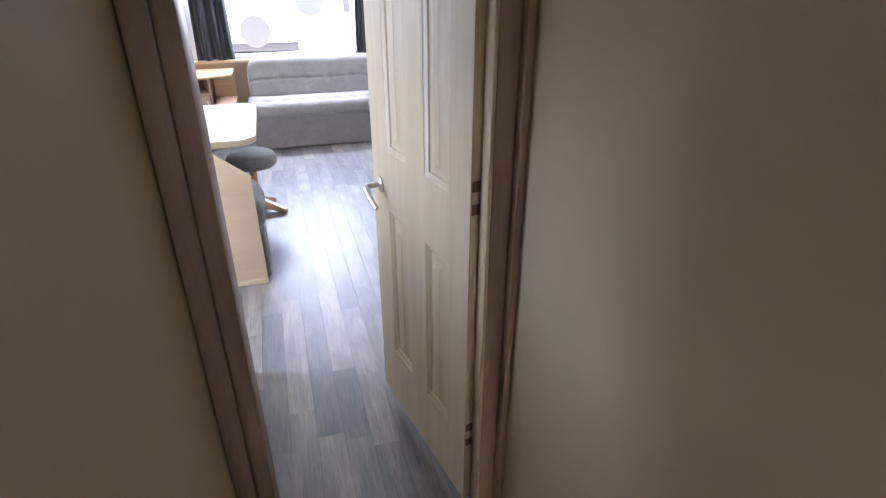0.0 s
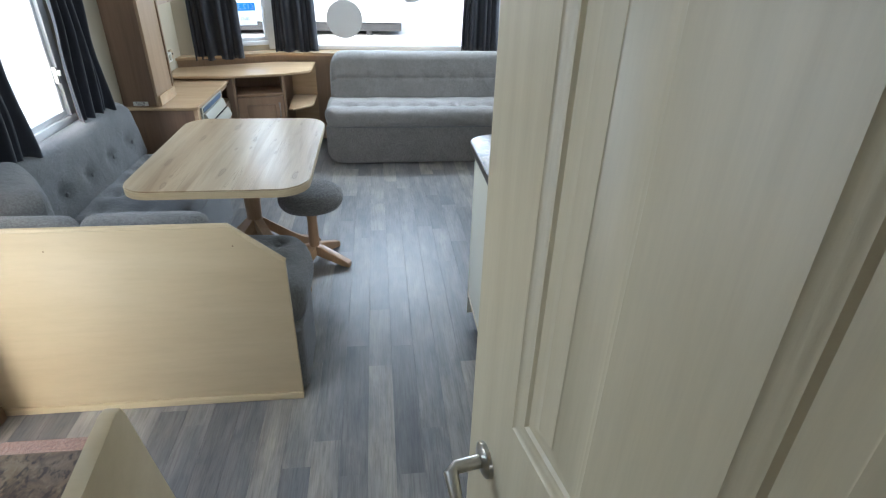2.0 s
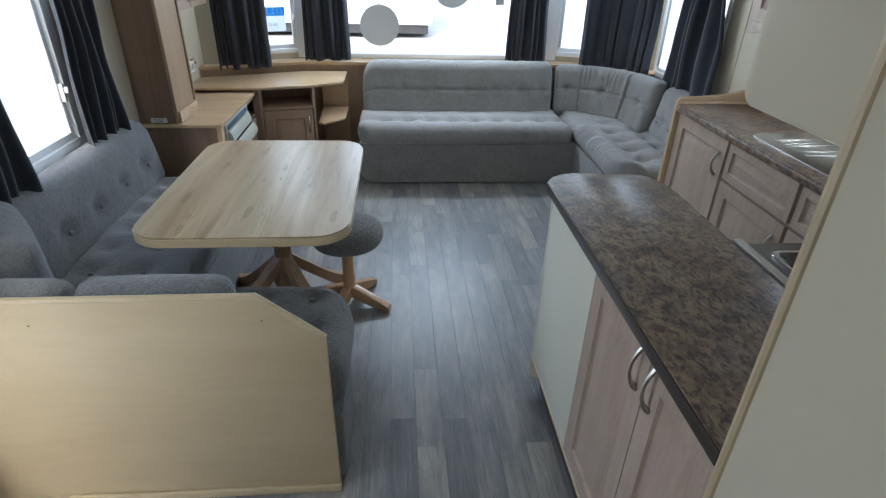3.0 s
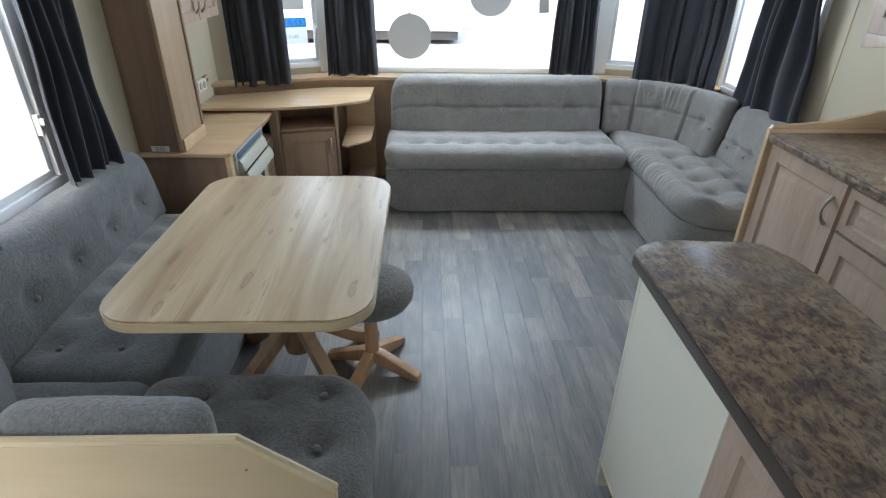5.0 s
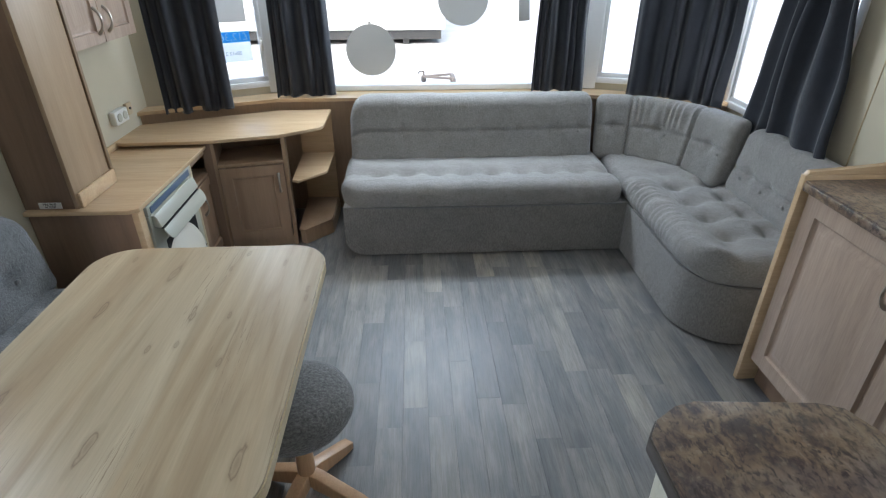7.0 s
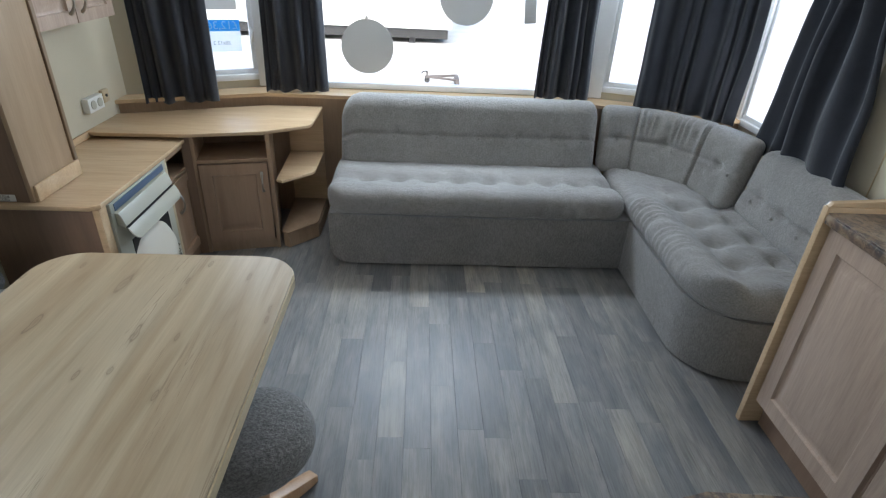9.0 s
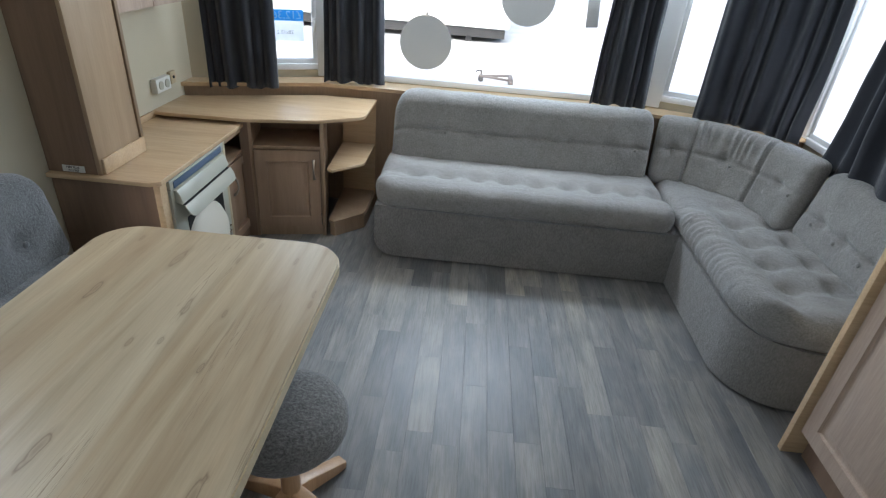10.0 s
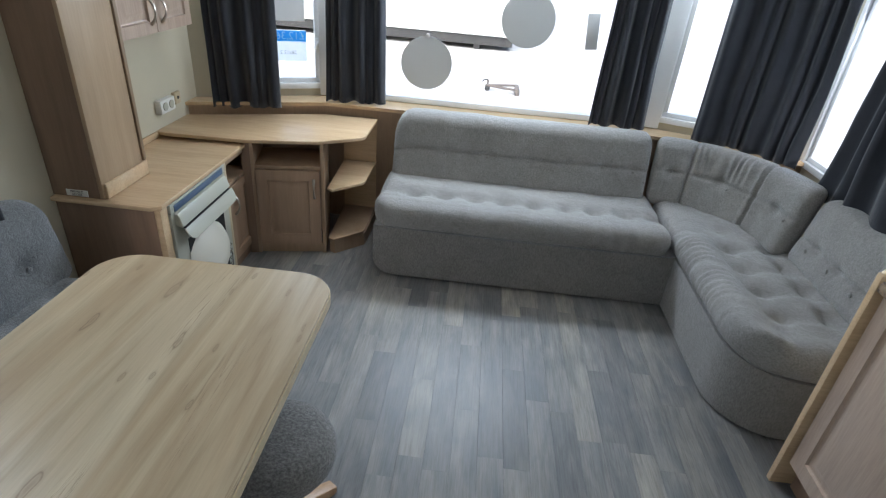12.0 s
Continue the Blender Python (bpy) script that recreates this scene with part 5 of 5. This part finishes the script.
def curtain(name, line, z0, z1, folds, label, amp=0.016, flare=0.0, lift=0.0):
    """Hanging cloth along a plan line, in folds that open towards the hem."""
    pts = [Vector((*p, 0)) for p in line]
    lens = [(b - a).length for a, b in zip(pts, pts[1:])]
    total = sum(lens)
    nu, nv = folds * 10, 26
    rnd = random.Random(len(label) + folds)
    ph = [rnd.uniform(-0.5, 0.5) for _ in range(folds + 2)]
    bm = bmesh.new()
    grid = []
    for j in range(nv + 1):
        v = j / nv
        row = []
        for i in range(nu + 1):
            u = i / nu
            s = u * total
            k = 0
            while k < len(lens) - 1 and s > lens[k]:
                s -= lens[k]
                k += 1
            way = (pts[k + 1] - pts[k]).normalized()
            side = Vector((-way.y, way.x, 0))
            w = u * folds
            f = int(w)
            a = amp * (0.8 + 0.25 * (1 - v)) * (1 + 0.35 * math.sin(1.7 * w + folds))
            off = a * math.sin(2 * math.pi * (w + 0.25 * math.sin(2.1 * w + folds)) + 0.8 * ph[0]) + 0.35 * a * math.sin(2 * math.pi * (0.63 * w + 0.4 * v) + folds)
            off += 0.010 * math.sin(9 * v + 5 * u) + 0.012 * noise.noise(Vector((u * 6, v * 5, folds)))
            spread = (u - 0.5) * flare * (1 - v) ** 1.3
            p = pts[k] + way * (s + spread) + side * off
            hem = 0.006 * math.sin(2 * math.pi * w * 0.5) + lift * (u - 0.5)
            p.z = z0 + (z1 - z0) * v + hem * (1 - v)
            row.append(bm.verts.new(p))
        grid.append(row)
    for a, b in zip(grid, grid[1:]):
        for i in range(nu):
            bm.faces.new((a[i], a[i + 1], b[i + 1], b[i]))
    ob = solid(name, bm, CURTAIN, label, "curtain", "window curtains", smooth=80)
    sol = ob.modifiers.new("cloth_thickness", "SOLIDIFY")
    sol.thickness = 0.004
    return ob


curtain("curtain", [(-0.98, 5.72), (-0.62, 5.84)], 0.745, 2.0, 5, "charcoal curtain hanging over the corner desk")
curtain("curtain", [(-0.36, 5.98), (-0.04, 6.03)], 0.775, 2.0, 5, "charcoal curtain gathered between two bay windows", 0.017, 0.04)
curtain("curtain", [(1.27, 6.03), (1.56, 6.03)], 0.78, 2.0, 5, "charcoal curtain gathered between two bay windows", 0.017, 0.05)
curtain("curtain", [(1.84, 5.92), (2.10, 5.80), (2.26, 5.64), (2.285, 5.56)], 0.775, 2.0, 7, "wide charcoal curtain drawn across the bay corner", 0.017)
curtain("curtain", [(2.34, 5.21), (2.34, 4.88)], 0.70, 2.0, 4, "charcoal curtain over the side window by the sofa", 0.026, 0.38, 0.03)
curtain("curtain", [(-1.04, 2.95), (-1.04, 3.42)], 0.74, 2.0, 5, "charcoal curtain beside the dinette window", 0.017)
curtain("curtain", [(-1.04, 3.87), (-1.04, 4.21)], 0.74, 2.0, 5, "charcoal curtain beside the dinette window", 0.017)

for cx, cz in ((0.215, 1.03), (0.80, 1.33)):
    disc = thing("paper_disc", (cx, 6.12, cz), "round white card hung in the picture window", "card", "window cards")
    part("card", moved(lathe([(0.004, 0), (0.158, 0), (0.158, 0.003), (0.004, 0.003)], 48), pose(cx, 6.125, cz, 90, 0, 0)), CARD, disc)
    part("tab", box(cx - 0.01, cx + 0.01, 6.121, 6.125, cz + 0.15, cz + 0.175, 0.001), PAPER, disc)
fa = math.degrees(math.atan2(F1[1] - F0[1], F1[0] - F0[0]))
poster = thing("price_notice", (-0.62, 6.0, 1.1), "white price notice facing out of the window", "notice")
fm = pose(F0[0], F0[1], 0, 0, 0, fa)
part("sheet", moved(box(0.37, 0.66, 0.008, 0.0085, 0.98, 1.16), fm), NOTICE, poster)
part("heading", moved(box(0.37, 0.66, 0.0065, 0.0070, 1.095, 1.155), fm), NOTICE_BLUE, poster)
lettering("lettering", "£12,36", 0.062, fm @ pose(0.65, 0.0045, 1.125, 90, 0, 180) @ Matrix.Translation((0, 0, -0.0)) @ pose(0, 0, 0, 0, 0, 0), NOTICE, poster, "LEFT")
lettering("lettering", "28x12 2", 0.03, fm @ pose(0.60, 0.006, 1.03, 90, 0, 180), NOTICE_GREY, poster, "LEFT")
card = thing("grey_card", (-0.62, 6.0, 1.25), "grey card hung at the top of the bay window", "card")
part("sheet", moved(box(0.33, 0.655, 0.008, 0.011, 1.21, 1.45), fm), PAPER, card)

tag_card = thing("hanging_tag", (1.20, 6.12, 1.3), "small grey card tag hung in the picture window", "tag")
part("card", moved(box(-0.035, 0.035, 0.0, 0.003, 0.0, 0.20, 0.001), pose(1.19, 6.118, 1.20, 0, -5, 0)), CARD, tag_card)

# ---- floor planks ----
solid("floor", box(LEFT - 0.06, RIGHT + 0.06, -1.66, 6.2, -0.06, -0.0015), GROOVE, "plank floor bed with dark joints", "floor", kind="structure")
floor = bpy.data.objects["floor"]
rows = []
rng = random.Random(11)
PWID = 0.10
x = LEFT - 0.07
while x < RIGHT - 0.01:
    y = -1.6
    while y < 6.0:
        ln = rng.choice((0.42, 0.55, 0.70, 0.88, 1.06))
        if y == -1.6:
            ln = rng.choice((0.16, 0.30, 0.42, 0.55, 0.68))
        if y + ln > 6.15:
            ln = round(6.15 - y, 2)
        rows.append((x, y, ln))
        y += ln
    x += PWID
shared = {}
far_bm = bmesh.new()
count = 0


def plank_mesh(ln):
    if ln not in shared:
        g = 0.0004
        bm = box(g, PWID - g, 0.0001, ln - 0.0001, -0.0025, 0.0, 0.0)
        top = [e for e in bm.edges if all(v.co.z > -0.001 for v in e.verts) and abs(e.verts[0].co.x - e.verts[1].co.x) < 0.001]
        bmesh.ops.bevel(bm, geom=top, offset=0.0005, segments=1, affect="EDGES")
        shared[ln] = mesh_of("plank", bm, PLANK, 0)
    return shared[ln]


for x, y, ln in rows:
    if -0.75 < x < 1.85 and 1.2 < y + ln / 2 < 5.4 and count < 300:
        ob = new("plank", plank_mesh(ln))
        ob.location = (x, y, 0)
        ob.parent = floor
        count += 1
    else:
        far_bm.from_mesh(plank_mesh(ln))
        far_bm.verts.ensure_lookup_table()
        for v in far_bm.verts[-len(plank_mesh(ln).vertices):]:
            v.co += Vector((x, y, 0))
rest = part("planks", far_bm, PLANK, floor, smooth=0)
tagged(rest, kind="stuff")
